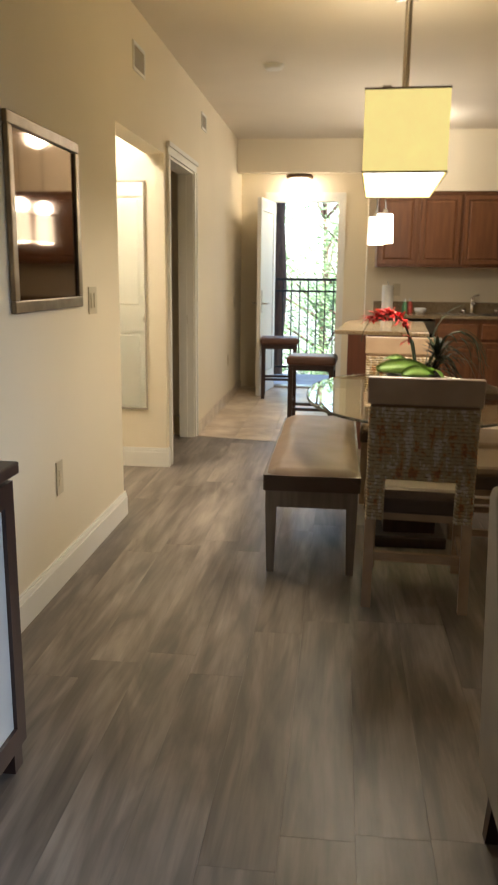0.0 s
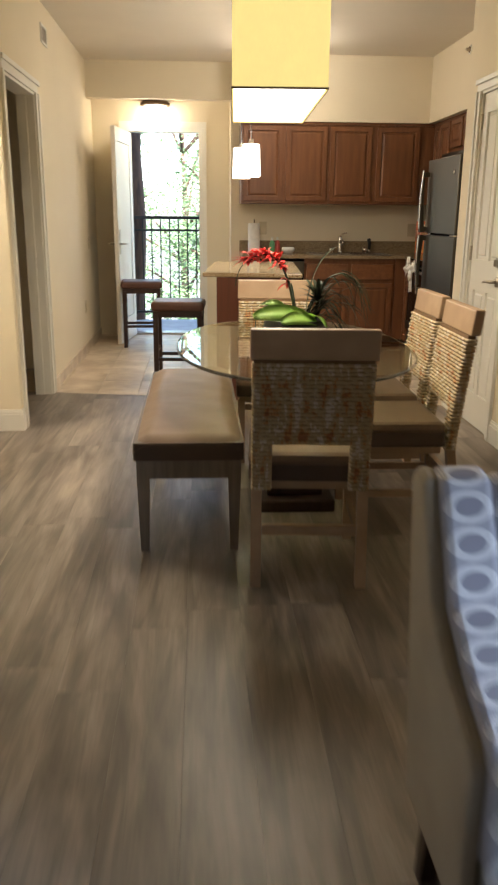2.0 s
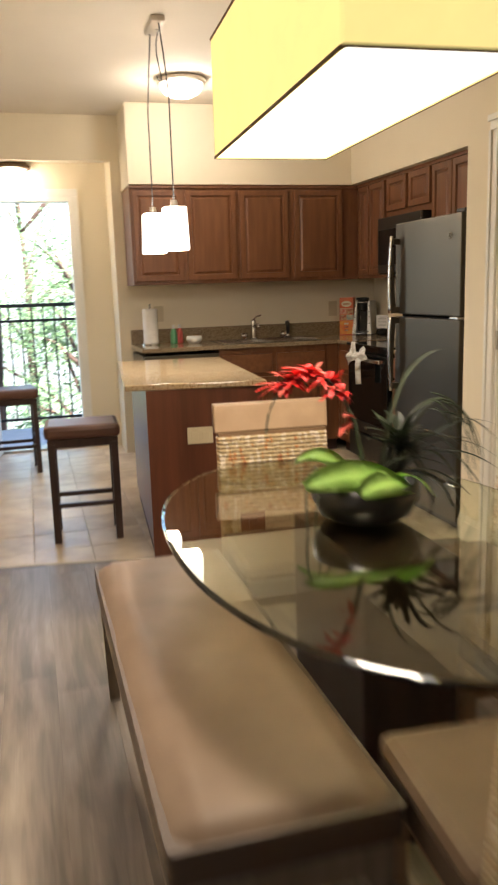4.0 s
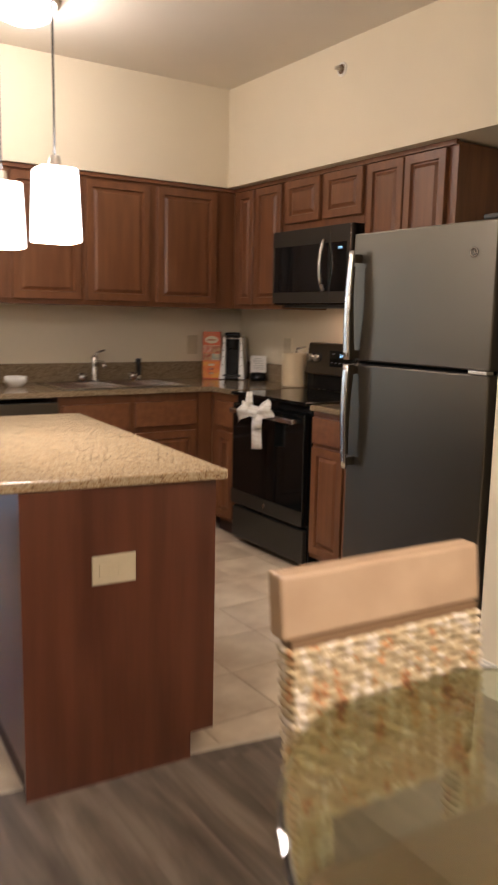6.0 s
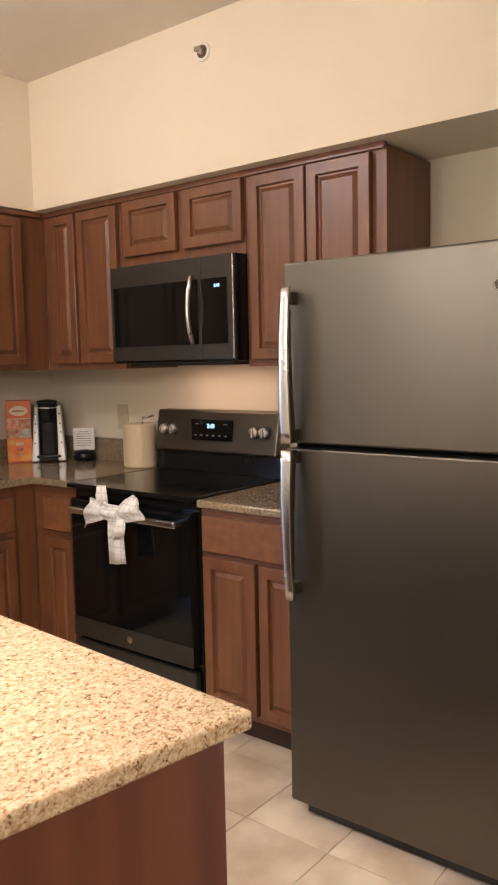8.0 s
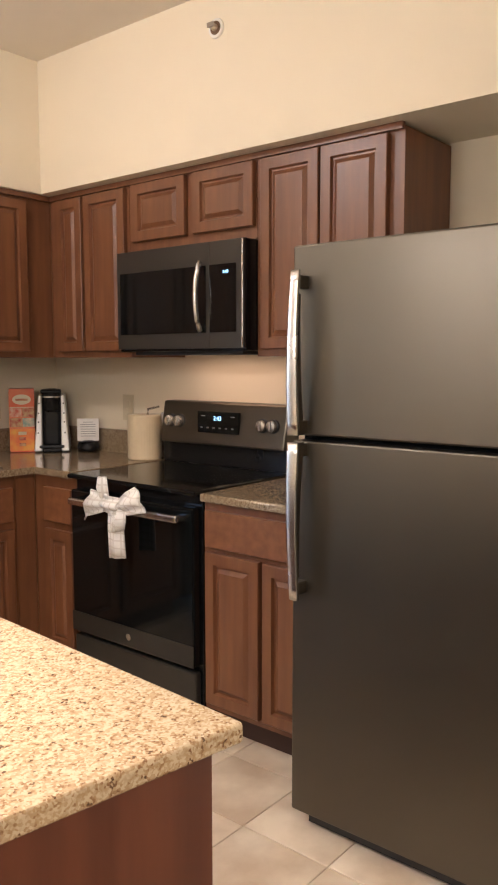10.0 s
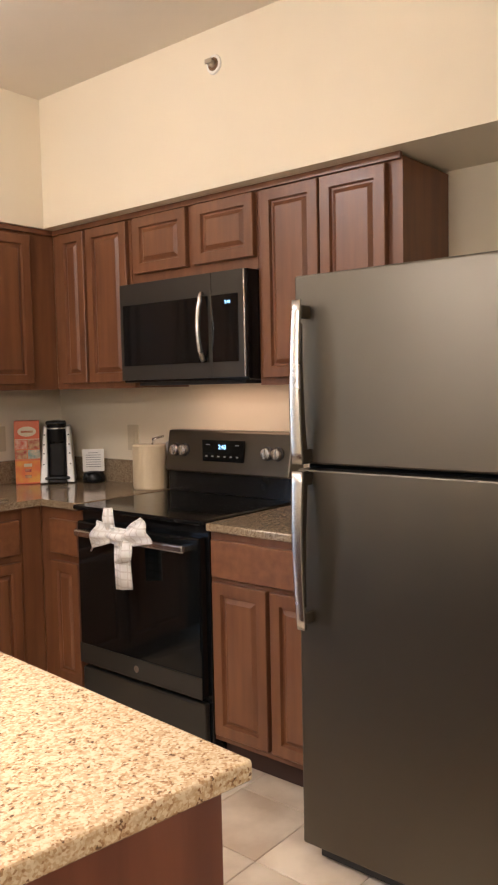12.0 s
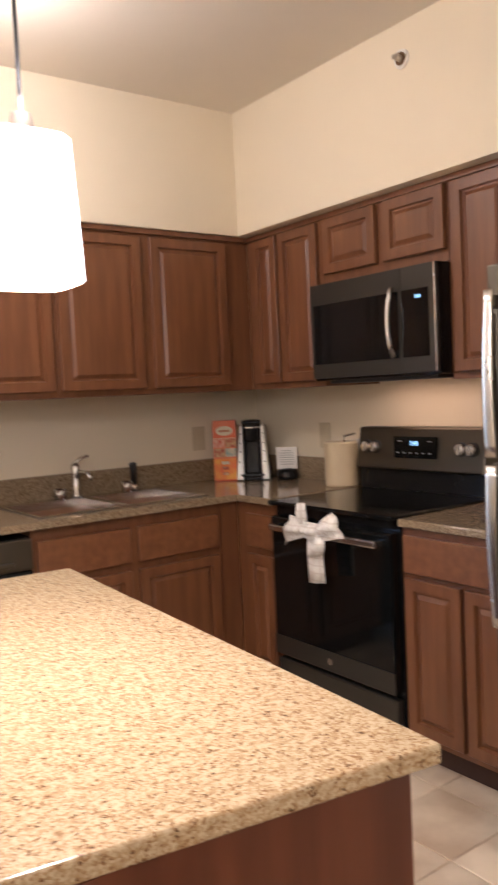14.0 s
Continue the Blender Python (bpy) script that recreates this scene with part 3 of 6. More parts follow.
def handle_web(x, z_split, z_far):
    """The dark inner side of the handle, tapering away towards its free end."""
    rows = []
    for n, (z, out, w) in enumerate(handle_line(z_split, z_far)[:13]):
        back = -out + 0.010 + (0.026 - 0.018 * n / 12)
        rows.append([(x - w * 0.72, -out + 0.0075, z), (x + w * 0.72, -out + 0.0075, z), (x + w * 0.62, back, z), (x - w * 0.62, back, z)])
    return swept(rows)


for z_split, z_far, owner in ((1.189, 1.638, fz_door), (1.168, 0.722, fd_door)):
    grip = part("handle", bar_handle(0.040, z_split, z_far), M_STEEL, owner, "bowed brushed steel handle", smooth=True)
    part("handle_web", handle_web(0.040, z_split, z_far), M_SLATE, grip, "dark inner side of the handle")
    for z in (z_split + (z_far - z_split) * 0.05, z_split + (z_far - z_split) * 0.93):
        part("handle_bracket", boxes((0.028, 0.054, -0.040, 0.001, z - 0.018, z + 0.018), bevel=0.004), M_SLATE, grip, "dark handle bracket")
badge = tube(bmesh.new(), [(FW - 0.10 + 0.015 * math.cos(k * 0.2618), -0.003, 1.60 + 0.015 * math.sin(k * 0.2618)) for k in range(25)], 0.0028, 6)
tube(badge, [(FW - 0.107, -0.003, 1.595), (FW - 0.10, -0.003, 1.606), (FW - 0.093, -0.003, 1.595)], 0.002, 6)
part("badge", badge, M_STEEL, fz_door, "small round steel badge")

# range
rg = thing("range", "black slide-in electric range with dark steel trim", "range", on_range_wall(2.56, RY1 - 0.003, 0))
RW = RY1 - RY0 - 0.006
part("body", boxes((0, RW, 0.03, 0.62, 0.03, 0.905), bevel=0.004), M_BLACK, rg)
part("drawer", boxes((0.012, RW - 0.012, -0.005, 0.028, 0.05, 0.235), bevel=0.008), M_SLATE_DARK, rg, "dark steel storage drawer")
ov_door = part("oven_door", boxes((0.012, RW - 0.012, -0.012, 0.028, 0.255, 0.86), bevel=0.008), M_BLACKGLASS, rg, "black glass oven door")
part("door_trim", boxes((0.012, RW - 0.012, -0.016, -0.0125, 0.257, 0.34), bevel=0.001), M_SLATE_DARK, ov_door, "dark steel strip under the oven window")
hb = boxes((0.05, RW - 0.05, -0.062, -0.042, 0.805, 0.835), bevel=0.008)
box(hb, 0.055, 0.085, -0.045, -0.012, 0.81, 0.83)
box(hb, RW - 0.085, RW - 0.055, -0.045, -0.012, 0.81, 0.83)
part("handle", hb, M_STEEL, ov_door, "brushed steel oven handle")
part("cooktop", boxes((-0.001, RW + 0.001, -0.02, 0.56, 0.906, 0.925), bevel=0.006), M_BLACKGLASS, rg, "black glass cooktop")
bm = boxes((0, RW, 0.55, 0.63, 0.926, 1.02))
part("backguard", bm, M_BLACK, rg)
bm = bmesh.new()
box(bm, 0, RW, 0.52, 0.63, 1.02, 1.21, bevel=0.008)
for v in bm.verts:
    if v.co.y < 0.56:
        v.co.y += (v.co.z - 1.02) * 0.18
rg_panel = part("control_panel", bm, M_SLATE, rg, "dark steel control panel with clock")
part("display", boxes((RW * 0.33, RW * 0.66, 0.525, 0.54, 1.075, 1.17)), M_BLACKGLASS, rg_panel)
for kx in (0.065, 0.12, RW - 0.12, RW - 0.065):
    kb = lathe(bmesh.new(), [(0.020, 0.0), (0.025, 0.004), (0.026, 0.022), (0.023, 0.030), (0.012, 0.032)], seg=28)
    box(kb, -0.005, 0.005, -0.022, 0.022, 0.031, 0.039, bevel=0.002)
    bmesh.ops.transform(kb, matrix=Matrix.Translation((kx, 0.542, 1.12)) @ Matrix.Rotation(radians(90), 4, "X"), verts=kb.verts)
    part("knob_ring", cyl(bmesh.new(), (kx, 0.530, 1.12), 0.030, 0.030, 0.012, 28, "Y"), M_RUBBER, rg_panel, "dark ring behind the knob")
    part("knob", kb, M_STEEL, rg_panel, "steel burner knob")
part("badge", cyl(bmesh.new(), (RW / 2, -0.019, 0.30), 0.014, 0.014, 0.004, 20, "Y"), M_STEEL, ov_door, "small round steel badge")

# microwave
mw = thing("microwave", "dark slate over-the-range microwave with steel handle", "microwave", on_range_wall(2.775, U1 - 0.003, 1.432))
MW = U1 - U0 - 0.006
part("body", boxes((0, MW, 0.0085, 0.41, 0, 0.415), bevel=0.004), M_BLACK, mw)
mw_door = part("door", boxes((0.0, 0.527, -0.005, 0.008, 0.01, 0.413), bevel=0.0015), M_SLATE_DARK, mw)
part("window", boxes((0.02, 0.512, -0.0085, -0.0055, 0.07, 0.325), bevel=0.001), M_BLACKGLASS, mw_door, "dark glass door window")
mw_panel = part("control_panel", boxes((0.5285, MW, -0.005, 0.008, 0.01, 0.413), bevel=0.0015), M_SLATE_DARK, mw)
part("keypad", boxes((0.531, MW - 0.035, -0.0085, -0.0055, 0.07, 0.325), bevel=0.001), M_BLACKGLASS, mw_panel)
part("edge_trim", boxes((MW - 0.008, MW - 0.002, -0.0085, -0.0055, 0.012, 0.41), bevel=0.001), M_STEEL, mw, "bright steel edge")
bm = tube(bmesh.new(), [(0.492, -0.006 - 0.042 * math.sin(math.pi * (0.05 + 0.9 * k / 14)) ** 0.6, 0.075 + 0.265 * k / 14) for k in range(15)], 0.010, 10)
part("handle", bm, M_STEEL, mw_door, "bowed steel handle", smooth=True)
part("underside", boxes((0.05, MW - 0.05, 0.05, 0.30, -0.014, -0.001)), M_RUBBER, mw)

# ---- dining ----
pend = thing("dining_pendant", "long rectangular linen pendant lamp above the dining table, lit", "pendant lamp", pose(0.885, 3.68, 0, 0, 0, -2.4))
bm = bmesh.new()
for r in ((-0.175, -0.170, -0.56, 0.56, 1.752, 2.085), (0.170, 0.175, -0.56, 0.56, 1.752, 2.085), (-0.170, 0.170, -0.56, -0.555, 1.752, 2.085), (-0.170, 0.170, 0.555, 0.56, 1.752, 2.085)):
    box(bm, *r)
part("shade", bm, M_SHADE, pend, "glowing yellow linen shade")
for z in (1.750, 2.079):
    bm = boxes((-0.177, -0.1755, -0.562, 0.562, z, z + 0.008), (0.1755, 0.177, -0.562, 0.562, z, z + 0.008), (-0.1755, 0.1755, -0.562, -0.5605, z, z + 0.008), (-0.1755, 0.1755, 0.5605, 0.562, z, z + 0.008))
    part("binding", bm, M_BINDING, pend, "thin brown edge binding")
part("diffuser", boxes((-0.168, 0.168, -0.553, 0.553, 1.756, 1.762)), M_DIFFUSER, pend, "bright white diffuser")
for s in (-0.35, 0.35):
    part("stem", cyl(bmesh.new(), (0, s, 2.0), 0.009, 0.007, ZC - 2.03), M_NICKEL, pend)
part("canopy", boxes((-0.06, 0.06, -0.45, 0.45, ZC - 0.032, ZC - 0.003), bevel=0.006), M_NICKEL, pend)

tab = thing("dining_table", "oval glass-topped dining table on a dark wooden pedestal", "table", pose(0.995, 3.71, 0))
bm = bmesh.new()
seg = 72
bm = lathe(bm, [(0.985, 0.0), (1.0, 0.003), (1.0, 0.011), (0.985, 0.014)], (0, 0, 0.715), seg)
for v in bm.verts:
    a = math.atan2(v.co.y, v.co.x)
    f = (abs(math.cos(a)) ** 2.2 + abs(math.sin(a)) ** 2.2) ** (-1 / 2.2)
    v.co.x *= 0.54 * f
    v.co.y *= 0.89 * f
part("glass_top", bm, M_TABLEGLASS, tab, "thick clear glass top with a bevelled edge", smooth=False)
part("base", boxes((-0.18, 0.18, -0.32, 0.32, 0, 0.06), bevel=0.01), M_DARKWOOD, tab)
part("pedestal", boxes((-0.13, 0.13, -0.26, 0.26, 0.06, 0.70), bevel=0.01), M_DARKWOOD, tab)



def raked(bm):
    """Leans the back and splays the rear legs."""
    for v in bm.verts:
        v.co.y += 0.05 - 0.12 * max(0.0, v.co.z - 0.40) - 0.14 * max(0.0, 0.36 - v.co.z)
    return bm


def woven_bands(pitch=0.0148, cell=0.027):
    """Strands wound round the back in rows, passing over and under from cell to cell."""
    verts, faces = [], []

    def strand(x0, x1, z, row):
        y0, y1 = -0.002, 0.040
        cells = max(2, round((x1 - x0) / cell))
        line = [(x0 + (x1 - x0) * k / (4 * cells), y0, 0, -1) for k in range(4 * cells + 1)]
        line += [(x1 + 0.002, y0 + (y1 - y0) * k / 4, 1, 0) for k in range(1, 4)]
        line += [(x1 - (x1 - x0) * k / (4 * cells), y1, 0, 1) for k in range(4 * cells + 1)]
        line += [(x0 - 0.002, y1 - (y1 - y0) * k / 4, -1, 0) for k in range(1, 4)]
        start = len(verts)
        for n, (x, y, nx, ny) in enumerate(line):
            wave = 0.0034 * math.sin(math.pi * ((x - x0) / cell + row)) if ny else 0.0
            for out, up in ((-0.0046, -0.46), (0.0018, -0.32), (0.0042, 0.0), (0.0018, 0.32), (-0.0046, 0.46)):
                o = out + wave
                verts.append((x + nx * o, y + ny * o, z + up * pitch + 0.0006 * math.sin(n * 1.3 + row * 2.1)))
        count = len(line)
        for n in range(count):
            a, b = start + 5 * n, start + 5 * ((n + 1) % count)
            faces.extend((a + k, b + k, b + k + 1, a + k + 1) for k in range(4))

    rows = int((0.845 - 0.36) / pitch)
    for row in range(rows):
        z = 0.366 + row * pitch
        if z > 0.535:
            strand(-0.207, 0.207, z, row)
        else:
            strand(-0.207, -0.143, z, row)
            strand(0.143, 0.207, z, row)
    mesh = bpy.data.meshes.new("strands")
    mesh.from_pydata(verts, [], faces)
    bm = bmesh.new()
    bm.from_mesh(mesh)
    bpy.data.meshes.remove(mesh)
    for f in bm.faces:
        f.smooth = True
    bmesh.ops.recalc_face_normals(bm, faces=bm.faces)
    return bm


def dining_chair(m, label, group):
    """Faces +y; rear feet at y = 0."""
    ch = thing("dining_chair", label, "chair", m, group)
    part("top_rail", raked(boxes((-0.218, 0.218, -0.012, 0.03, 0.845, 0.95), bevel=0.006)), M_CHAIRWOOD, ch, "plain tan wooden top rail")
    core = bmesh.new()
    for x0, x1, z0, z1 in ((-0.205, 0.205, 0.535, 0.845), (-0.205, -0.145, 0.365, 0.535), (0.145, 0.205, 0.365, 0.535)):
        box(core, x0, x1, 0.003, 0.035, z0, z1)
    back = part("backrest", raked(core), M_BINDING, ch, "woven seagrass back")
    part("seagrass_weave", raked(woven_bands()), M_WEAVE, back, "woven strands of cream, tan and rust seagrass")
    part("seat", boxes((-0.222, 0.222, 0.095, 0.51, 0.425, 0.482), bevel=0.026), M_SEAT, ch, "taupe leather seat")
    part("seat_band", boxes((-0.220, 0.220, 0.097, 0.508, 0.375, 0.445), bevel=0.012), M_SEATSIDE, ch, "leather side band, darker than the top")
    part("apron", boxes((-0.203, 0.203, 0.11, 0.49, 0.345, 0.376)), M_CHAIRWOOD, ch)
    for x in (-0.192, 0.192):
        bm = bmesh.new()
        for k in range(4):
            box(bm, x - 0.019, x + 0.019, -0.002, 0.036, k * 0.09, (k + 1) * 0.09)
        bmesh.ops.remove_doubles(bm, verts=bm.verts, dist=0.0005)
        part("leg", raked(bm), M_CHAIRWOOD, ch)
        part("leg", boxes((x - 0.019, x + 0.019, 0.452, 0.490, 0, 0.36), bevel=0.003), M_CHAIRWOOD, ch)
        part("stretcher", boxes((x - 0.01, x + 0.01, 0.065, 0.45, 0.15, 0.18)), M_CHAIRWOOD, ch)
    part("stretcher", boxes((-0.170, 0.170, 0.028, 0.055, 0.195, 0.23)), M_CHAIRWOOD, ch)
    return ch


G = "chairs round the dining table"
first = dining_chair(pose(0.950, 2.64, 0, 0, 0, -4), "wooden dining chair with woven seagrass back and leather seat", G)
for m in (pose(0.998, 4.62, 0, 0, 0, 177), pose(1.690, 3.375, 0, 0, 0, 89), pose(1.712, 3.92, 0, 0, 0, 90)):
    copy_thing(first, m)

bench = thing("dining_bench", "taupe leather upholstered dining bench with tapered wooden legs", "bench", pose(0.515, 3.68, 0))
bm = bmesh.new()
nx, ny = 33, 97
grid = []
for j in range(ny):
    row = []
    for i in range(nx):
        u, v = 2 * i / (nx - 1) - 1, 2 * j / (ny - 1) - 1
        slope = max(0.0, (abs(u) - 0.70) / 0.30) ** 1.6 * 0.030 + max(0.0, (abs(v) - 0.925) / 0.075) ** 1.8 * 0.030
        ridge = 0.0035 * math.exp(-((abs(u) - 0.66 - 0.05 * math.sin(v * 5)) / 0.05) ** 2)
        z = 0.484 + 0.010 * (1 - u * u) * (1 - v ** 8) - slope + ridge * (1 - v ** 10) + 0.005 * noise.noise((u * 1.5, v * 4, 0)) + 0.0007 * noise.noise((u * 5, v * 12, 3))
        row.append(bm.verts.new((u * 0.2158, v * 0.7208, z)))
    grid.append(row)
for a, b in zip(grid, grid[1:]):
    for i in range(nx - 1):
        bm.faces.new((a[i], a[i + 1], b[i + 1], b[i]))
part("cushion", bm, M_SEAT, bench, "taupe leather top", smooth=True)
bm = bmesh.new()
box(bm, -0.215, 0.215, -0.72, 0.72, 0.392, 0.462)
bmesh.ops.bevel(bm, geom=[e for e in bm.edges if abs(e.verts[0].co.z - e.verts[1].co.z) > 0.01], offset=0.012, segments=3, profile=0.5, affect="EDGES")
part("boxing", bm, M_SEATSIDE, bench, "leather side band, darker than the top")
part("frame", boxes((-0.205, 0.205, -0.70, 0.70, 0.312, 0.393)), M_BENCHWOOD, bench)
for x in (-0.18, 0.18):
    for y in (-0.675, 0.675):
        bm = bmesh.new()
        box(bm, x - 0.025, x + 0.025, y - 0.025, y + 0.025, 0, 0.3125)
        for v in bm.verts:
            if v.co.z < 0.1:
                v.co.x, v.co.y = x + (v.co.x - x) * 0.65, y + (v.co.y - y) * 0.65
        part("leg", bm, M_BENCHWOOD, bench)


def stool(m):
    st = thing("bar_stool", "dark wooden counter stool with brown leather saddle seat", "stool", m, "stools at the island")
    bm = bmesh.new()
    box(bm, -0.205, 0.205, -0.165, 0.165, 0.585, 0.66, bevel=0.025)
    part("seat", bm, M_SEATDK, st)
    part("seat_frame", boxes((-0.19, 0.19, -0.15, 0.15, 0.54, 0.585)), M_DARKWOOD, st)
    for x in (-0.17, 0.17):
        for y in (-0.135, 0.135):
            part("leg", boxes((x - 0.019, x + 0.019, y - 0.019, y + 0.019, 0, 0.56)), M_DARKWOOD, st)
    for y, z in ((-0.135, 0.20), (0.135, 0.20)):
        part("stretcher", boxes((-0.151, 0.151, y - 0.01, y + 0.01, z, z + 0.025)), M_DARKWOOD, st)
    for x in (-0.17, 0.17):
        part("stretcher", boxes((x - 0.01, x + 0.01, -0.116, 0.116, 0.26, 0.285)), M_DARKWOOD, st)
    return st


s1 = stool(pose(0.395, 6.30, 0, 0, 0, -3))
copy_thing(s1, pose(-0.03, 8.17, 0, 0, 0, 4))

# ---- doors, trim and wall fittings ----
def baseboard(name, x0, x1, y0, y1, face, h=0.135):
    """face: the side that looks into the room, as '+x', '-x', '+y' or '-y'."""
    bm = boxes((x0, x1, y0, y1, 0.001, h - 0.03))
    t = 0.005
    d = {"+x": (0, -t, 0, 0), "-x": (t, 0, 0, 0), "+y": (0, 0, 0, -t), "-y": (0, 0, t, 0)}[face]
    box(bm, x0 + d[0], x1 + d[1], y0 + d[2], y1 + d[3], h - 0.03, h - 0.012)
    box(bm, x0 + 1.8 * d[0], x1 + 1.8 * d[1], y0 + 1.8 * d[2], y1 + 1.8 * d[3], h - 0.012, h)
    return structure(name, bm, M_TRIM, "white moulded baseboard", "baseboard")


baseboard("baseboard_picture_wall", XL, XL + 0.016, YS, 3.751, "+x")
baseboard("baseboard_hall_corner", XL - 0.12, XL, 3.735, 3.751, "+y")
baseboard("baseboard_mirror_wall", -2.4, XL + 0.016, 4.844, 4.86, "-y")
baseboard("baseboard_door_side", XL, XL + 0.016, 4.86, 4.905, "+x")
structure("baseboard_passage", boxes((XL, XL + 0.01, 6.0, YD, 0.0, 0.085)), M_TILE, "low tile skirting along the passage", "baseboard")
baseboard("baseboard_entry_wall", XE - 0.016, XE, 2.2, 4.53, "-x")
baseboard("baseboard_entry_corner", XE - 0.016, XE, 5.25, YE, "-x")


def casing(name, m, w, h, depth, cw=0.075, label="white moulded door casing"):
    """Trim and lining of an opening w wide and h high; looks towards -y; the wall is depth thick."""
    fr = structure(name, bmesh.new(), M_TRIM, label, "door frame")
    fr.matrix_basis = m
    for x0, x1, nm in ((-cw, 0, "jamb_trim"), (w, w + cw, "jamb_trim")):
        bm = boxes((x0, x1, -0.014, 0, 0, h + 0.0), bevel=0.003)
        box(bm, x0 if x0 < 0 else x1 - 0.022, x0 + 0.022 if x0 < 0 else x1, -0.022, -0.0145, 0, h + 0.0, bevel=0.003)
        part(nm, bm, M_TRIM, fr)
    bm = boxes((-cw, w + cw, -0.014, 0, h, h + cw), bevel=0.003)
    box(bm, -cw - 0.004, w + cw + 0.004, -0.028, -0.0145, h + cw - 0.026, h + cw + 0.004, bevel=0.004)
    part("head_trim", bm, M_TRIM, fr)
    part("lining", boxes((0, 0.016, 0, depth, 0, h), (w - 0.016, w, 0, depth, 0, h), (0.016, w - 0.016, 0, depth, h - 0.016, h)), M_TRIM, fr)
    part("stop", boxes((0.016, 0.028, depth * 0.45, depth * 0.75, 0, h - 0.016), (w - 0.028, w - 0.016, depth * 0.45, depth * 0.75, 0, h - 0.016)), M_TRIM, fr)
    return fr


def panel_leaf(w, h, t=0.038):
    """A four-panel door leaf; front towards -y."""
    xs = ((0.14 * w, 0.455 * w), (0.545 * w, 0.86 * w))
    rows = ((0.10 * h, 0.42 * h), (0.515 * h, 0.945 * h))
    bm = boxes((0, xs[0][0], 0, t, 0, h), (xs[1][1], w, 0, t, 0, h), (xs[0][1], xs[1][0], 0, t, 0, h))
    for x0, x1 in xs:
        zs = [0.0] + [z for r in rows for z in r] + [h]
        for z0, z1 in zip(zs[::2], zs[1::2]):
            box(bm, x0, x1, 0, t, z0, z1)
        for z0, z1 in rows:
            box(bm, x0, x1, 0.013, t - 0.013, z0, z1)
            box(bm, x0 + 0.022, x1 - 0.022, 0.004, t - 0.004, z0 + 0.022, z1 - 0.022, bevel=0.008, seg=1)
    return bm


def hinge(parent, x, y, z):
    bm = cyl(bmesh.new(), (x, y, z), 0.007, 0.007, 0.09, 10)
    box(bm, x - 0.012, x + 0.012, y + 0.002, y + 0.005, z, z + 0.09)
    return part("hinge", bm, M_NICKEL, parent, "satin nickel hinge")


# bedroom doorway on the left wall, its door swung into the dark room
casing("door_frame_bedroom", pose(XL, 5.0, 0, 0, 0, 90), 0.90, 2.09, 0.12)
bd = thing("bedroom_door", "white panel door swung wide open into the dark bedroom", "door", pose(XL - 0.13, 5.035, 0.008, 0, 0, 176))
part("leaf", panel_leaf(0.84, 2.05), M_DOOR, bd)
for z in (0.2, 1.0, 1.8):
    hinge(bd, -0.004, -0.004, z)
strike = structure("strike_plate", boxes((XL - 0.085, XL - 0.05, 5.8815, 5.8838, 0.93, 1.0)), M_NICKEL, "small metal strike plate in the door jamb", "hardware")

# entry-side door
casing("door_frame_closet", pose(XE, 5.19, 0, 0, 0, -90), 0.60, 2.05, 0.12, 0.065)
ed = thing("closet_door", "white four-panel door with nickel lever, closed", "door", pose(XE + 0.012, 5.172, 0.008, 0, 0, -90))
part("leaf", panel_leaf(0.564, 2.022), M_DOOR, ed)
for z in (0.18, 1.03, 1.82):
    hinge(ed, -0.006, -0.006, z)
hx = 0.50
lev = bmesh.new()
cyl(lev, (hx, -0.012, 0.93), 0.030, 0.030, 0.012, 24, "Y")
cyl(lev, (hx, -0.050, 0.93), 0.010, 0.010, 0.040, 14, "Y")
tube(lev, [(hx, -0.05, 0.93), (hx - 0.03, -0.056, 0.93), (hx - 0.075, -0.056, 0.928), (hx - 0.105, -0.052, 0.922)], 0.009, 10)
part("lever", lev, M_NICKEL, ed, "satin nickel lever handle", smooth=True)
bolt = bmesh.new()
cyl(bolt, (hx, -0.018, 1.04), 0.030, 0.030, 0.018, 24, "Y")
box(bolt, hx - 0.006, hx + 0.006, -0.036, -0.018, 1.02, 1.06, bevel=0.003)
part("deadbolt", bolt, M_NICKEL, ed, "satin nickel deadbolt")

# hall door, seen in the mirror
casing("door_frame_hall", pose(-0.86, 3.735, 0, 0, 0, 180), 0.80, 2.05, 0.05, 0.065)
hd = thing("hall_door", "white four-panel door in the side hall, closed", "door", pose(-0.876, 3.765, 0.008, 0, 0, 180))
part("leaf", panel_leaf(0.764, 2.022), M_DOOR, hd)
kn = lathe(bmesh.new(), [(0.012, 0), (0.012, 0.03), (0.026, 0.045), (0.028, 0.06), (0.018, 0.07)], seg=20)
kob = part("knob", kn, M_NICKEL, hd, "round nickel knob", smooth=True)
kob.matrix_basis = pose(0.06, -0.001, 0.95, 90, 0, 0)

# balcony door
fb = structure("door_frame_balcony", bmesh.new(), M_TRIM, "white frame of the balcony doorway", "door frame")
part("jamb", boxes((-0.22, -0.18, YD - 0.012, YD + 0.14, 0, 2.13)), M_TRIM, fb)
part("jamb", boxes((0.56, 0.60, YD - 0.012, YD + 0.14, 0, 2.13)), M_TRIM, fb)
part("head", boxes((-0.22, 0.60, YD - 0.012, YD + 0.14, 2.13, 2.17)), M_TRIM, fb)
part("trim", boxes((-0.27, -0.22, YD - 0.014, YD, 0, 2.17), (0.60, 0.64, YD - 0.014, YD, 0, 2.17), (-0.27, 0.64, YD - 0.014, YD, 2.17, 2.23), bevel=0.002), M_TRIM, fb)
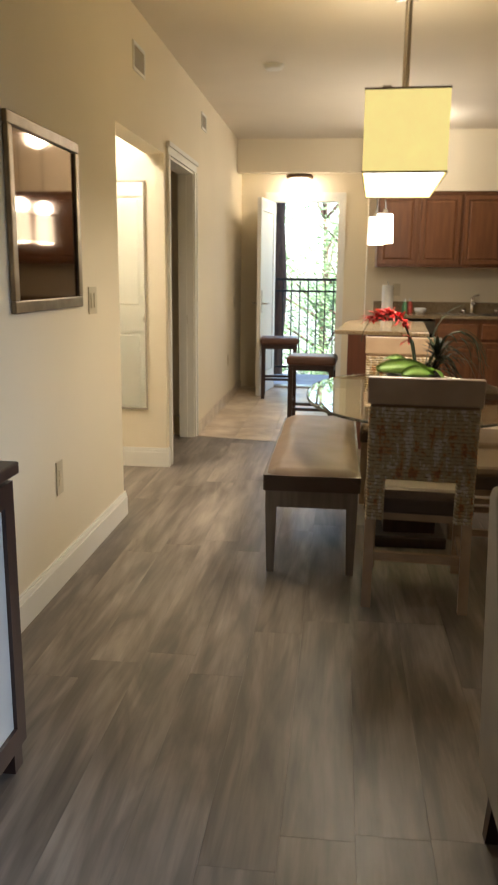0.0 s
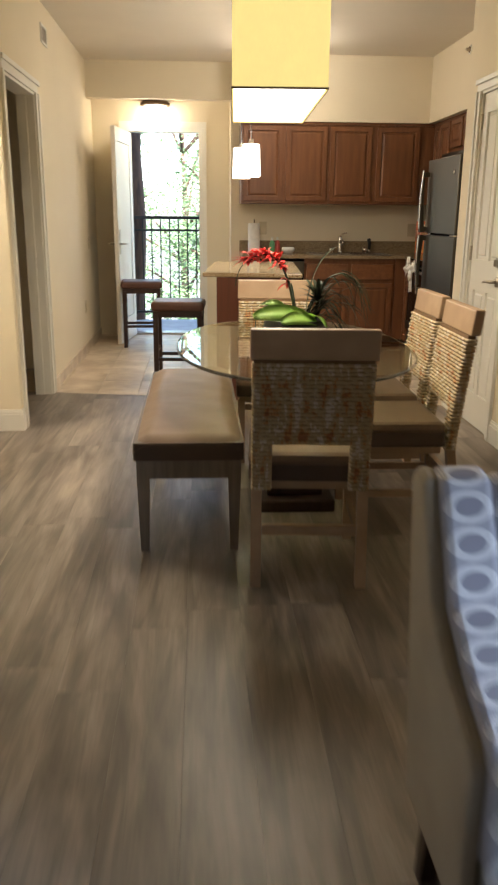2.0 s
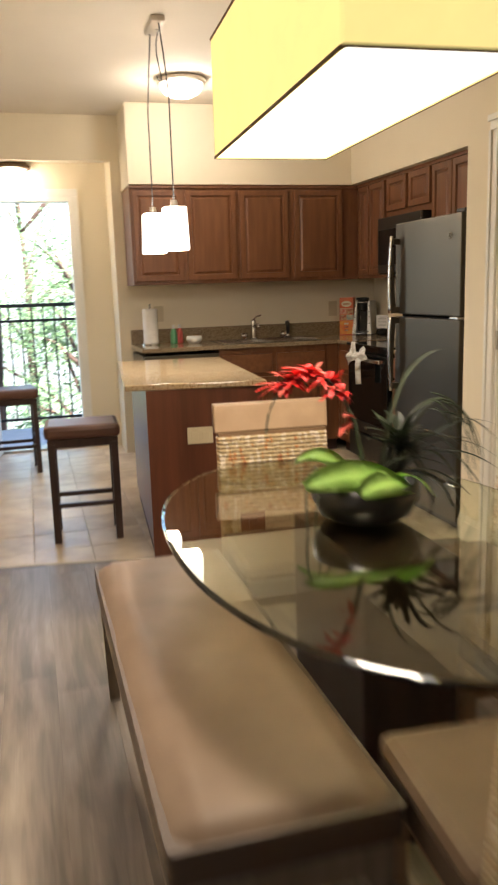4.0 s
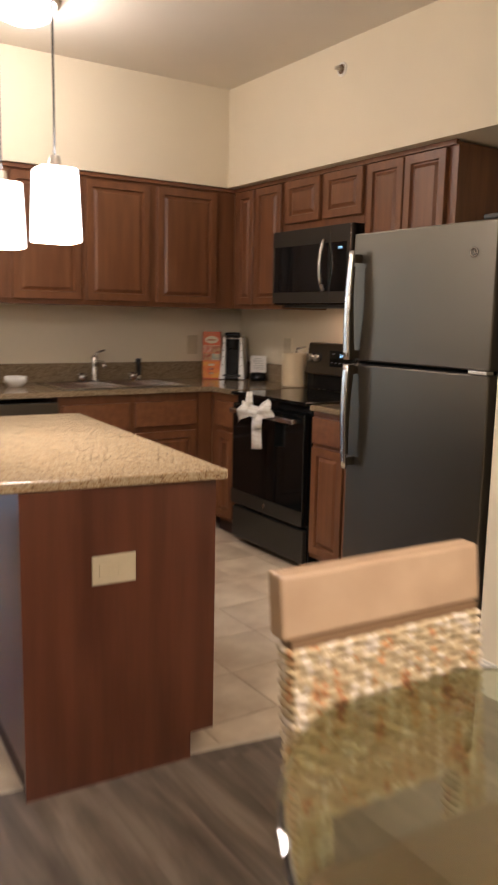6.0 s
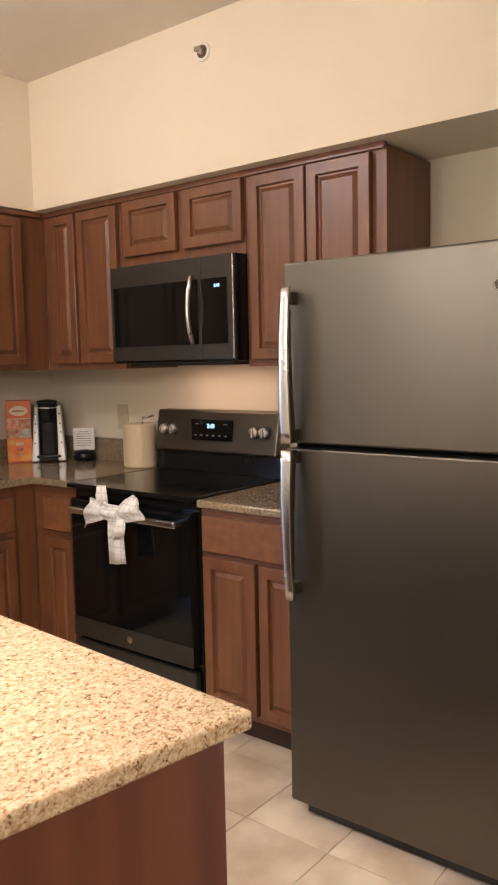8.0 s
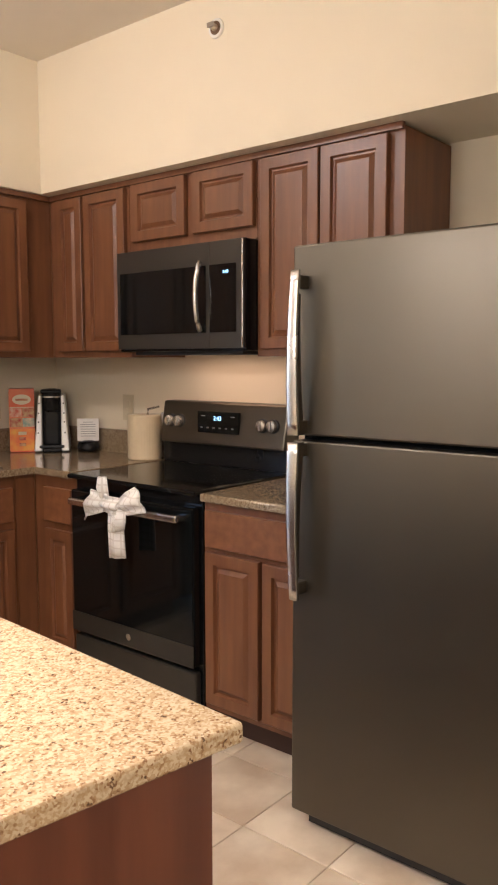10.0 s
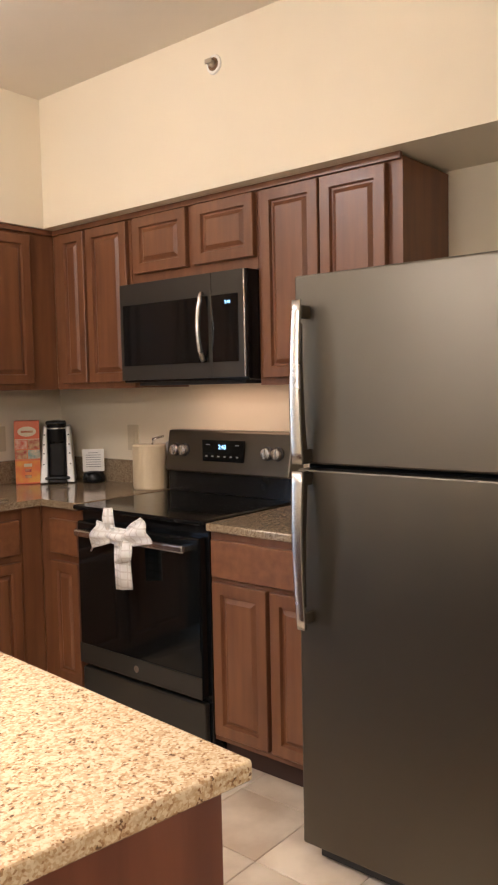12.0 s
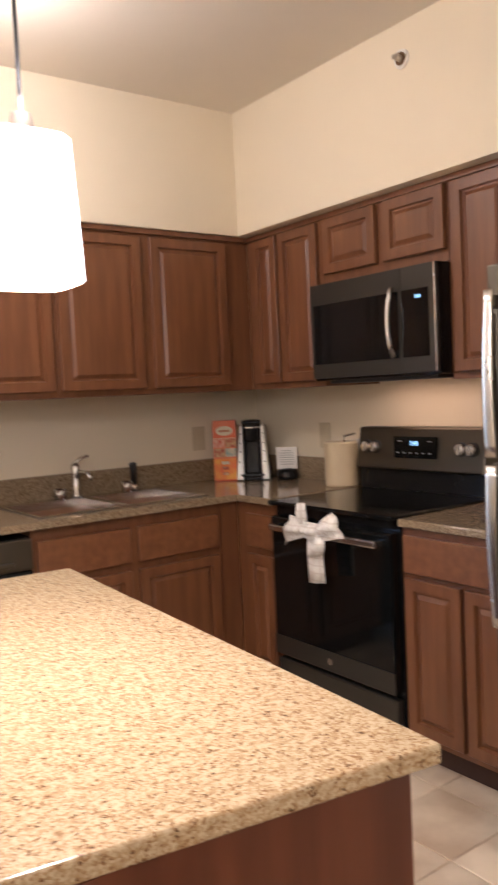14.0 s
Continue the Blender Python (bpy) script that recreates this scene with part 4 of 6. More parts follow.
part("threshold", boxes((-0.18, 0.56, YD - 0.01, YD + 0.16, 0.001, 0.022), bevel=0.004), M_NICKEL, fb, "metal threshold")
bl = thing("balcony_door", "white glazed balcony door standing open into the passage", "door", pose(-0.190, YD - 0.02, 0.012, 0, 0, -97))
W, H = 0.76, 2.10
part("stile", boxes((0, 0.115, 0, 0.044, 0, H), bevel=0.003), M_TRIM, bl)
part("stile", boxes((W - 0.115, W, 0, 0.044, 0, H), bevel=0.003), M_TRIM, bl)
part("rail", boxes((0.115, W - 0.115, 0, 0.044, 0, 0.24), bevel=0.003), M_TRIM, bl)
part("rail", boxes((0.115, W - 0.115, 0, 0.044, H - 0.13, H), bevel=0.003), M_TRIM, bl)
pane = part("pane", boxes((0.115, W - 0.115, 0.018, 0.026, 0.24, H - 0.13)), M_PANE, bl, "clear glass pane")
pane.visible_shadow = False
part("blind", boxes((0.118, W - 0.118, 0.029, 0.036, 0.245, H - 0.135)), M_DOOR, bl, "closed white blind behind the glass")
plate = boxes((W - 0.08, W - 0.035, -0.006, 0.05, 0.90, 1.14), bevel=0.002)
part("lock_plate", plate, M_NICKEL, bl, "tall nickel lock plate")
for s in (-1, 1):
    y = -0.006 if s < 0 else 0.05
    bm = tube(bmesh.new(), [(W - 0.058, y, 1.0), (W - 0.058, y + s * 0.045, 1.0), (W - 0.075, y + s * 0.052, 1.0), (W - 0.17, y + s * 0.052, 1.0)], 0.009, 10)
    part("lever", bm, M_NICKEL, bl, "nickel lever handle", smooth=True)


def wall_plate(name, label, category, m, w, h, toggles=0, sockets=0):
    """A small plate on a wall; front towards -y, centred."""
    pl = thing(name, label, category, m)
    part("plate", boxes((-w / 2, w / 2, -0.006, -0.0005, -h / 2, h / 2), bevel=0.002), M_PLATE, pl)
    n = max(toggles, 1)
    for k in range(toggles):
        x = (k - (n - 1) / 2) * 0.046
        part("switch", boxes((x - 0.016, x + 0.016, -0.010, -0.0062, -0.033, 0.033), bevel=0.0015), M_PLATE, pl)
    for k in range(sockets):
        z = 0.02 if k else -0.02
        part("socket", boxes((-0.016, 0.016, -0.0085, -0.0062, z - 0.014, z + 0.014), bevel=0.001), M_PLATE, pl)
    return pl


wall_plate("light_switch", "ivory double light switch beside the framed mirror", "light switch", pose(XL, 3.265, 1.20, 0, 0, 90), 0.118, 0.125, toggles=2)
wall_plate("wall_outlet", "ivory wall outlet low on the cream wall", "outlet", pose(XL, 2.735, 0.475, 0, 0, 90), 0.075, 0.145, sockets=2)
wall_plate("light_switch", "ivory light switch beside the closet door", "light switch", pose(XE, 4.40, 1.20, 0, 0, -90), 0.075, 0.125, toggles=1)
wall_plate("wall_outlet", "ivory outlet in the passage wall", "outlet", pose(XL, 7.85, 0.43, 0, 0, 90), 0.075, 0.12, sockets=2)
wall_plate("light_switch", "ivory light switch in the passage beside the balcony door", "light switch", pose(XL, 8.26, 1.02, 0, 0, 90), 0.06, 0.12, toggles=1)
wall_plate("wall_outlet", "ivory outlet above the sink backsplash", "outlet", pose(2.79, YB, 1.16, 0, 0, 0), 0.08, 0.13, sockets=2)
wall_plate("wall_outlet", "ivory outlet beside the range", "outlet", pose(XR, 7.93, 1.16, 0, 0, -90), 0.08, 0.13, sockets=2)
wall_plate("wall_outlet", "ivory outlet behind the paper towels", "outlet", pose(1.22, YB, 1.17, 0, 0, 0), 0.08, 0.13, sockets=2)


def vent(m, w, h, label):
    ve = thing("wall_vent", label, "vent", m)
    part("frame", boxes((-w / 2, w / 2, -0.008, -0.0005, -h / 2, -h / 2 + 0.018), (-w / 2, w / 2, -0.008, -0.0005, h / 2 - 0.018, h / 2), (-w / 2, -w / 2 + 0.018, -0.008, -0.0005, -h / 2 + 0.018, h / 2 - 0.018), (w / 2 - 0.018, w / 2, -0.008, -0.0005, -h / 2 + 0.018, h / 2 - 0.018)), M_TRIM, ve)
    part("backing", boxes((-w / 2 + 0.018, w / 2 - 0.018, -0.002, -0.0008, -h / 2 + 0.018, h / 2 - 0.018)), M_VENT, ve)
    n = int((h - 0.036) / 0.014)
    for k in range(n):
        z = -h / 2 + 0.018 + (k + 0.5) * (h - 0.036) / n
        part("slat", boxes((-w / 2 + 0.018, w / 2 - 0.018, -0.007, -0.0025, z - 0.003, z + 0.003)), M_VENT, ve)
    return ve


M_VENT = material("grey_vent_paint", (0.42, 0.37, 0.29), 0.6, scale=10)
vent(pose(XL, 4.235, 2.485, 0, 0, 90), 0.26, 0.15, "grey louvred vent high on the wall above the hall opening")
vent(pose(XL, 6.37, 2.535, 0, 0, 90), 0.22, 0.13, "grey louvred vent high on the passage wall")

# framed mirror on the picture wall
M_FRAME = material("bronze_silver_frame", (0.34, 0.27, 0.18), 0.35, metal=0.8, dark=(0.24, 0.18, 0.115), scale=14, bump=0.2, bump_scale=50)
M_DIMGLASS = material("tinted_mirror", (0.25, 0.17, 0.105), 0.03, metal=1.0, scale=1)
fm = thing("framed_mirror", "rectangular bronze-framed tinted mirror on the cream wall", "mirror", pose(XL, 2.70, 1.525, 0, 0, 90))
for r in ((-0.375, 0.375, 0.30, 0.345), (-0.375, 0.375, -0.345, -0.30), (-0.375, -0.33, -0.30, 0.30), (0.33, 0.375, -0.30, 0.30)):
    bm = boxes((r[0], r[1], -0.022, -0.001, r[2], r[3]), bevel=0.005)
    part("frame", bm, M_FRAME, fm)
part("glass", boxes((-0.33, 0.33, -0.010, -0.002, -0.30, 0.30)), M_DIMGLASS, fm, "dark reflecting glass")

wm = thing("wall_mirror", "tall narrow wall mirror in the side hall reflecting a white door", "mirror", pose(-0.905, 4.86, 0.405))
part("glass", boxes((-0.215, 0.215, -0.010, -0.002, 0.012, 1.498)), M_MIRROR, wm)
for r in ((-0.225, -0.215, 0, 1.51), (0.215, 0.225, 0, 1.51)):
    part("frame", boxes((r[0], r[1], -0.016, -0.001, r[2], r[3])), M_VENT, wm)
for r in ((0, 0.012), (1.498, 1.51)):
    part("frame", boxes((-0.215, 0.215, -0.016, -0.001, r[0], r[1])), M_VENT, wm)

# ---- ceiling fittings ----
det = thing("smoke_detector", "round white smoke detector on the ceiling", "smoke detector", pose(0.10, 5.46, ZC))
part("body", lathe(bmesh.new(), [(0.050, -0.034), (0.060, -0.030), (0.068, -0.012), (0.070, -0.0005)]), M_TRIM, det, smooth=False)
spr = thing("sprinkler", "side-wall sprinkler head with white escutcheon on the soffit", "sprinkler", pose(SX, 6.953, 2.61, 0, 0, -90))
part("escutcheon", cyl(bmesh.new(), (0, -0.007, 0), 0.034, 0.036, 0.0065, 28, "Y"), M_TRIM, spr)
# The hollow's shade is put into the dark brown of this flat disc.
part("recess", cyl(bmesh.new(), (0, -0.0095, 0), 0.024, 0.024, 0.002, 24, "Y"), M_BINDING, spr)
part("head", cyl(bmesh.new(), (0, -0.032, 0), 0.010, 0.013, 0.022, 16, "Y"), M_NICKEL, spr)
part("deflector", boxes((-0.016, 0.016, -0.037, -0.0325, -0.004, 0.012)), M_NICKEL, spr)

dome = thing("ceiling_lamp", "round opal glass ceiling lamp with dark rim in the kitchen, lit", "ceiling lamp", pose(1.262, 7.34, ZC))
part("rim", lathe(bmesh.new(), [(0.150, -0.0005), (0.165, -0.012), (0.165, -0.030), (0.150, -0.036), (0.10, -0.034)], seg=40), M_NICKEL, dome, "dark bronze rim", smooth=False)
part("bowl", lathe(bmesh.new(), [(0.145, -0.037), (0.140, -0.065), (0.115, -0.095), (0.07, -0.115), (0.012, -0.122)], seg=40), M_OPAL, dome, "glowing opal glass bowl", smooth=True)
rdome = thing("ceiling_lamp", "flat round ceiling lamp above the balcony door, lit", "ceiling lamp", pose(0.12, 8.75, 2.46))
part("rim", lathe(bmesh.new(), [(0.10, -0.0005), (0.13, -0.06), (0.15, -0.075), (0.15, -0.098), (0.11, -0.101)], seg=36), M_BINDING, rdome, "dark bronze rim")
part("bowl", lathe(bmesh.new(), [(0.115, -0.102), (0.105, -0.108), (0.06, -0.114), (0.01, -0.116)], seg=36), M_OPAL, rdome, smooth=True)

isl_p = thing("island_pendant", "pair of small opal glass pendants on cords above the island, lit", "pendant lamp", pose(0.914, 6.256, 0))
part("canopy", boxes((-0.035, 0.035, -0.13, 0.13, ZC - 0.03, ZC - 0.001), bevel=0.005), M_NICKEL, isl_p)
for dx, dy, zb in ((0.025, -0.19, 1.572), (-0.025, 0.20, 1.575)):
    bm = bmesh.new()
    n = 28
    prof = ((0.055, 0.222), (0.060, 0.217), (0.064, 0.12), (0.068, 0.004), (0.063, 0.0))
    rings = []
    for r, z in prof:
        ring = []
        for k in range(n):
            a = 2 * math.pi * k / n
            c, s = math.cos(a), math.sin(a)
            f = (abs(c) ** 6 + abs(s) ** 6) ** (-1 / 6)
            ring.append(bm.verts.new((dx + r * f * c, dy + r * f * s, zb + z)))
        rings.append(ring)
    for a, b in zip(rings, rings[1:]):
        for k in range(n):
            bm.faces.new((a[k], a[(k + 1) % n], b[(k + 1) % n], b[k]))
    bm.faces.new(rings[0])
    bmesh.ops.recalc_face_normals(bm, faces=bm.faces)
    part("shade", bm, M_OPAL, isl_p, "glowing white square glass shade", smooth=False)
    part("cap", cyl(bmesh.new(), (dx, dy, zb + 0.223), 0.022, 0.016, 0.035, 18), M_NICKEL, isl_p)
    part("cord", tube(bmesh.new(), [(dx, dy, zb + 0.255), (dx, dy, 2.35), (dx * 0.6, dy * 0.75, 2.56), (dx * 0.3, dy * 0.5, ZC - 0.03)], 0.0035, 8), M_RUBBER, isl_p)

part("slack_cord", tube(bmesh.new(), [(0.01 + 0.018 * math.sin(k * 0.9), -0.03 + 0.045 * math.cos(k * 0.7), ZC - 0.03 - 0.022 * k + 0.05 * math.sin(k * 0.55)) for k in range(13)], 0.0035, 6), M_RUBBER, isl_p)

# ---- things on the counters ----
sk = thing("kitchen_sink", "stainless double bowl sink set into the granite", "sink")
M_SINK = material("sink_steel", (0.62, 0.59, 0.54), 0.24, metal=1.0, scale=12)
x0, x1, y0, y1 = SINK
mid = (x0 + x1) / 2
rim = boxes((x0 - 0.018, x1 + 0.018, y0 - 0.018, y0, 0.9285, 0.934), (x0 - 0.018, x1 + 0.018, y1, y1 + 0.07, 0.9285, 0.934), (x0 - 0.018, x0, y0, y1, 0.9285, 0.934), (x1, x1 + 0.018, y0, y1, 0.9285, 0.934), (mid - 0.018, mid + 0.018, y0, y1, 0.913, 0.934))
part("rim", rim, M_SINK, sk)
for a, c in ((x0 + 0.001, mid - 0.019), (mid + 0.019, x1 - 0.001)):
    bm = bmesh.new()
    box(bm, a, c, y0 + 0.001, y1 - 0.001, 0.73, 0.927, bevel=0.0)
    bmesh.ops.delete(bm, geom=[f for f in bm.faces if f.normal.z > 0.9], context="FACES")
    bmesh.ops.reverse_faces(bm, faces=bm.faces)
    part("bowl", bm, M_SINK, sk)
fa = thing("faucet", "chrome single lever kitchen faucet behind the sink", "faucet", pose(2.02, 8.42, 0.934))
bm = lathe(bmesh.new(), [(0.028, 0), (0.028, 0.012), (0.020, 0.02), (0.019, 0.11), (0.022, 0.15), (0.014, 0.165)], seg=20)
part("body", bm, M_STEEL, fa, smooth=True)
part("spout", tube(bmesh.new(), [(0, 0, 0.09), (0.0, -0.06, 0.125), (0.0, -0.13, 0.125), (0.0, -0.17, 0.10)], 0.011, 10), M_STEEL, fa, smooth=True)
part("lever", tube(bmesh.new(), [(0, 0, 0.165), (0.03, 0.0, 0.185), (0.07, 0.0, 0.195)], 0.007, 8), M_STEEL, fa, smooth=True)
sp = thing("sink_sprayer", "black side sprayer beside the faucet", "sprayer", pose(2.33, 8.42, 0.934))
part("base", lathe(bmesh.new(), [(0.022, 0), (0.020, 0.02), (0.014, 0.035)], seg=18), M_STEEL, sp, "steel base", smooth=True)
part("head", tube(bmesh.new(), [(0, 0, 0.03), (0, -0.004, 0.09), (-0.012, -0.02, 0.135)], 0.014, 10, taper=0.019), M_RUBBER, sp, smooth=True)
# Two added steel shapes imitate the shiny reflections of the sink bowls.
for cx in (1.93, 2.28):
    cu = thing("steel_cup", "small steel shape standing in for a shiny reflection at the sink", "cup", pose(cx, 8.40, 0.934), "cups at the sink")
    part("body", lathe(bmesh.new(), [(0.026, 0.0), (0.032, 0.05), (0.030, 0.05), (0.025, 0.005)], seg=22), M_STEEL, cu, smooth=True)

# coffee maker
M_SILVER = material("silver_plastic", (0.74, 0.73, 0.70), 0.38, metal=0.25, scale=10)
cm = thing("coffee_maker", "black and silver single-cup coffee maker on the corner counter", "coffee maker", pose(3.030, 8.345, 0.9285, 0, 0, -40))
part("base", boxes((-0.048, 0.048, -0.135, 0.13, 0, 0.022), bevel=0.009), M_BLACK, cm)
part("drip_tray", boxes((-0.062, 0.062, -0.128, -0.105, 0.0225, 0.036), bevel=0.005), M_RUBBER, cm)
part("body", boxes((-0.047, 0.047, -0.085, 0.13, 0.023, 0.285), bevel=0.018), M_BLACK, cm)
head = lathe(bmesh.new(), [(0.044, 0.0), (0.050, 0.010), (0.052, 0.060), (0.050, 0.068), (0.050, 0.105), (0.046, 0.116), (0.02, 0.120)], (0, -0.055, 0.205), 32)
part("brew_head", head, M_BLACK, cm, "rounded black brew head", smooth=False)
part("collar", cyl(bmesh.new(), (0, -0.055, 0.279), 0.0535, 0.0535, 0.007, 32), M_STEEL, cm, "steel collar ring")
part("lid_handle", boxes((-0.052, 0.052, -0.118, -0.095, 0.300, 0.322), bevel=0.008), M_BLACK, cm)
for sx in (-1, 1):
    bm = boxes((min(sx * 0.0475, sx * 0.088), max(sx * 0.0475, sx * 0.088), -0.120, 0.11, 0.004, 0.292), bevel=0.006)
    for v in bm.verts:
        if abs(v.co.x) > 0.07:
            v.co.x -= sx * 0.085 * max(0, v.co.z - 0.02)
        v.co.y += 0.10 * max(0, v.co.z - 0.02) * (v.co.y < 0)
    panel = part("side_panel", bm, M_SILVER, cm, "silver side panel")
    for z in (0.10, 0.155, 0.20, 0.25):
        part("button", cyl(bmesh.new(), (sx * (0.071 - 0.042 * z), -0.1195 + 0.10 * (z - 0.02) - 0.004, z), 0.004, 0.004, 0.005, 12, "Y"), M_RUBBER, panel)

# tall carton
M_CARTON = material("orange_carton", (0.74, 0.13, 0.05), 0.45, dark=(0.76, 0.24, 0.09), scale=9)
M_CREAM = material("cream_print", (0.80, 0.70, 0.48), 0.5, scale=6)
M_FOOD = material("food_photo_print", (0.62, 0.42, 0.20), 0.5, dark=(0.45, 0.06, 0.04), scale=42, detail=3)
M_YELLOW = material("yellow_print", (0.85, 0.42, 0.06), 0.5, dark=(0.80, 0.18, 0.05), scale=18)
M_TEAL = material("teal_food_print", (0.30, 0.42, 0.36), 0.5, dark=(0.75, 0.60, 0.42), scale=45)
M_BERRY = material("red_food_print", (0.66, 0.13, 0.07), 0.5, dark=(0.76, 0.50, 0.34), scale=50)
bx = thing("carton", "tall orange and red coffee carton with printed panels", "carton", pose(2.885, 8.405, 0.9285, 0, 0, -36))
part("box", boxes((-0.062, 0.062, -0.04, 0.04, 0, 0.325), bevel=0.002), M_CARTON, bx)
emblem = part("emblem", lathe(bmesh.new(), [(1, 0), (1, 0.0006)], seg=32), M_CREAM, bx, "cream oval emblem")
emblem.matrix_basis = pose(0, -0.0405, 0.270, 90, 0, 0) @ Matrix.Diagonal((0.046, 0.026, 1, 1))
part("emblem_bar", boxes((-0.030, 0.030, -0.0425, -0.0415, 0.264, 0.275)), M_FOOD, bx)
part("rule", boxes((-0.060, 0.060, -0.0415, -0.0402, 0.229, 0.232)), M_CREAM, bx)
for x, z, mat in ((-0.061, 0.181, M_BERRY), (0.0015, 0.181, M_FOOD), (-0.061, 0.130, M_FOOD), (0.0015, 0.130, M_TEAL)):
    part("food_picture", boxes((x, x + 0.0595, -0.0415, -0.0402, z, z + 0.046)), mat, bx)
part("lower_print", boxes((-0.061, 0.061, -0.0415, -0.0402, 0.008, 0.120)), M_YELLOW, bx, "yellow and orange printed lower panel")
for z, w in ((0.098, 0.020), (0.070, 0.016), (0.040, 0.016)):
    part("print_bar", boxes((-w, w, -0.0425, -0.0417, z - 0.008, z + 0.008)), M_CREAM if z > 0.09 else M_FOOD, bx)
part("side_print", boxes((-0.0633, -0.0622, -0.038, 0.038, 0.01, 0.31)), M_YELLOW, bx)

# small stand with card
M_PAPER = material("white_paper", (0.78, 0.76, 0.72), 0.7, scale=20)
M_INK = material("grey_ink", (0.25, 0.24, 0.23), 0.8, scale=20)
cd = thing("card_holder", "white printed card on a small black stand", "card holder", pose(3.105, 8.150, 0.9285, 0, 0, -45))
part("stand", lathe(bmesh.new(), [(0.055, 0), (0.058, 0.02), (0.050, 0.05), (0.02, 0.058)], seg=28), M_BLACK, cd, "black round stand", smooth=True)
card = part("card", boxes((-0.055, 0.055, -0.006, -0.003, 0.055, 0.170)), M_PAPER, cd, "white card with small print")
for k in range(7):
    w = 0.038 if k else 0.025
    part("print_line", boxes((-w, w, -0.0068, -0.0062, 0.150 - k * 0.012, 0.153 - k * 0.012)), M_INK, card)

# canister with scoop
M_CANISTER = material("cream_ceramic", (0.66, 0.55, 0.36), 0.35, dark=(0.62, 0.51, 0.33), scale=6)
cn = thing("canister", "cream cylindrical canister with a tag beside the range", "canister", pose(3.082, 7.70, 0.9285, 0, 0, -20))
part("body", lathe(bmesh.new(), [(0.078, 0), (0.082, 0.006), (0.082, 0.205), (0.078, 0.212), (0.02, 0.214)], seg=40), M_CANISTER, cn, smooth=False)
part("clasp", tube(bmesh.new(), [(-0.01, -0.06, 0.214), (-0.008, -0.062, 0.24), (0.02, -0.06, 0.245), (0.05, -0.055, 0.25)], 0.006, 8), M_STEEL, cn, "steel clasp", smooth=True)
tag = part("tag", boxes((-0.015, 0.015, -0.002, 0.001, -0.13, 0.0), bevel=0.001), M_PAPER, cn, "white hanging tag")
tag.matrix_basis = pose(0.062, -0.075, 0.225, 0, -12, 25)

# paper towels and small bottles by the sink
pt = thing("paper_towel", "white paper towel roll on a stand", "paper towel", pose(1.115, 8.32, 0.9285))
part("base", cyl(bmesh.new(), (0, 0, 0), 0.075, 0.075, 0.012, 28), M_STEEL, pt)
part("roll", lathe(bmesh.new(), [(0.022, 0.013), (0.058, 0.013), (0.060, 0.02), (0.060, 0.285), (0.058, 0.292), (0.022, 0.292)], seg=32), M_PAPER, pt, smooth=False)
part("rod", cyl(bmesh.new(), (0, 0, 0.29), 0.007, 0.007, 0.04, 12), M_STEEL, pt)
M_SOAP = material("green_soap", (0.10, 0.30, 0.14), 0.3, scale=8)
M_PINK = material("red_label", (0.55, 0.10, 0.08), 0.4, scale=8)
for x, y, mat, nm, lb in ((1.30, 8.30, M_SOAP, "soap_bottle", "small green soap bottle beside the sink"), (1.36, 8.36, M_PINK, "soap_bottle", "small red bottle beside the sink")):
    sb = thing(nm, lb, "bottle", pose(x, y, 0.9285))
    part("body", lathe(bmesh.new(), [(0.026, 0), (0.029, 0.01), (0.029, 0.09), (0.016, 0.12), (0.012, 0.125)], seg=20), mat, sb, smooth=True)
    part("cap", cyl(bmesh.new(), (0, 0, 0.125), 0.013, 0.011, 0.03, 14), M_PAPER, sb, "white cap")
bo = thing("sponge_dish", "white small dish beside the sink", "dish", pose(1.46, 8.25, 0.9285))
part("body", lathe(bmesh.new(), [(0.04, 0), (0.065, 0.03), (0.062, 0.06), (0.055, 0.055), (0.035, 0.01)], seg=28), M_PAPER, bo, smooth=True)

# towel tied round the oven handle
M_TOWEL = material("checked_towel", (0.86, 0.83, 0.78), 0.9, dark=(0.80, 0.77, 0.71), scale=14, bump=0.4, bump_scale=300)


def checked(m):
    nt = m.node_tree
    b = nt.nodes["Principled BSDF"]
    co = nt.nodes.new("ShaderNodeTexCoord")
    w = None
    for axis in ("X", "Z"):
        t = nt.nodes.new("ShaderNodeTexWave")
        t.bands_direction = axis
        t.inputs["Scale"].default_value = 10.5
        nt.links.new(co.outputs["Object"], t.inputs[0])
        g = nt.nodes.new("ShaderNodeMath")
        g.operation = "GREATER_THAN"
        g.inputs[1].default_value = 0.92
        nt.links.new(t.outputs["Fac"], g.inputs[0])
        if w is None:
            w = g.outputs[0]
        else:
            mx = nt.nodes.new("ShaderNodeMath")
            mx.operation = "MAXIMUM"
            nt.links.new(w, mx.inputs[0]), nt.links.new(g.outputs[0], mx.inputs[1])
            w = mx.outputs[0]
    old = b.inputs["Base Color"].links[0].from_socket
    mix = nt.nodes.new("ShaderNodeMix")
    mix.data_type = "RGBA"
    mix.inputs[7].default_value = (0.68, 0.63, 0.565, 1)
    nt.links.new(w, mix.inputs[0]), nt.links.new(old, mix.inputs[6]), nt.links.new(mix.outputs[2], b.inputs["Base Color"])


checked(M_TOWEL)


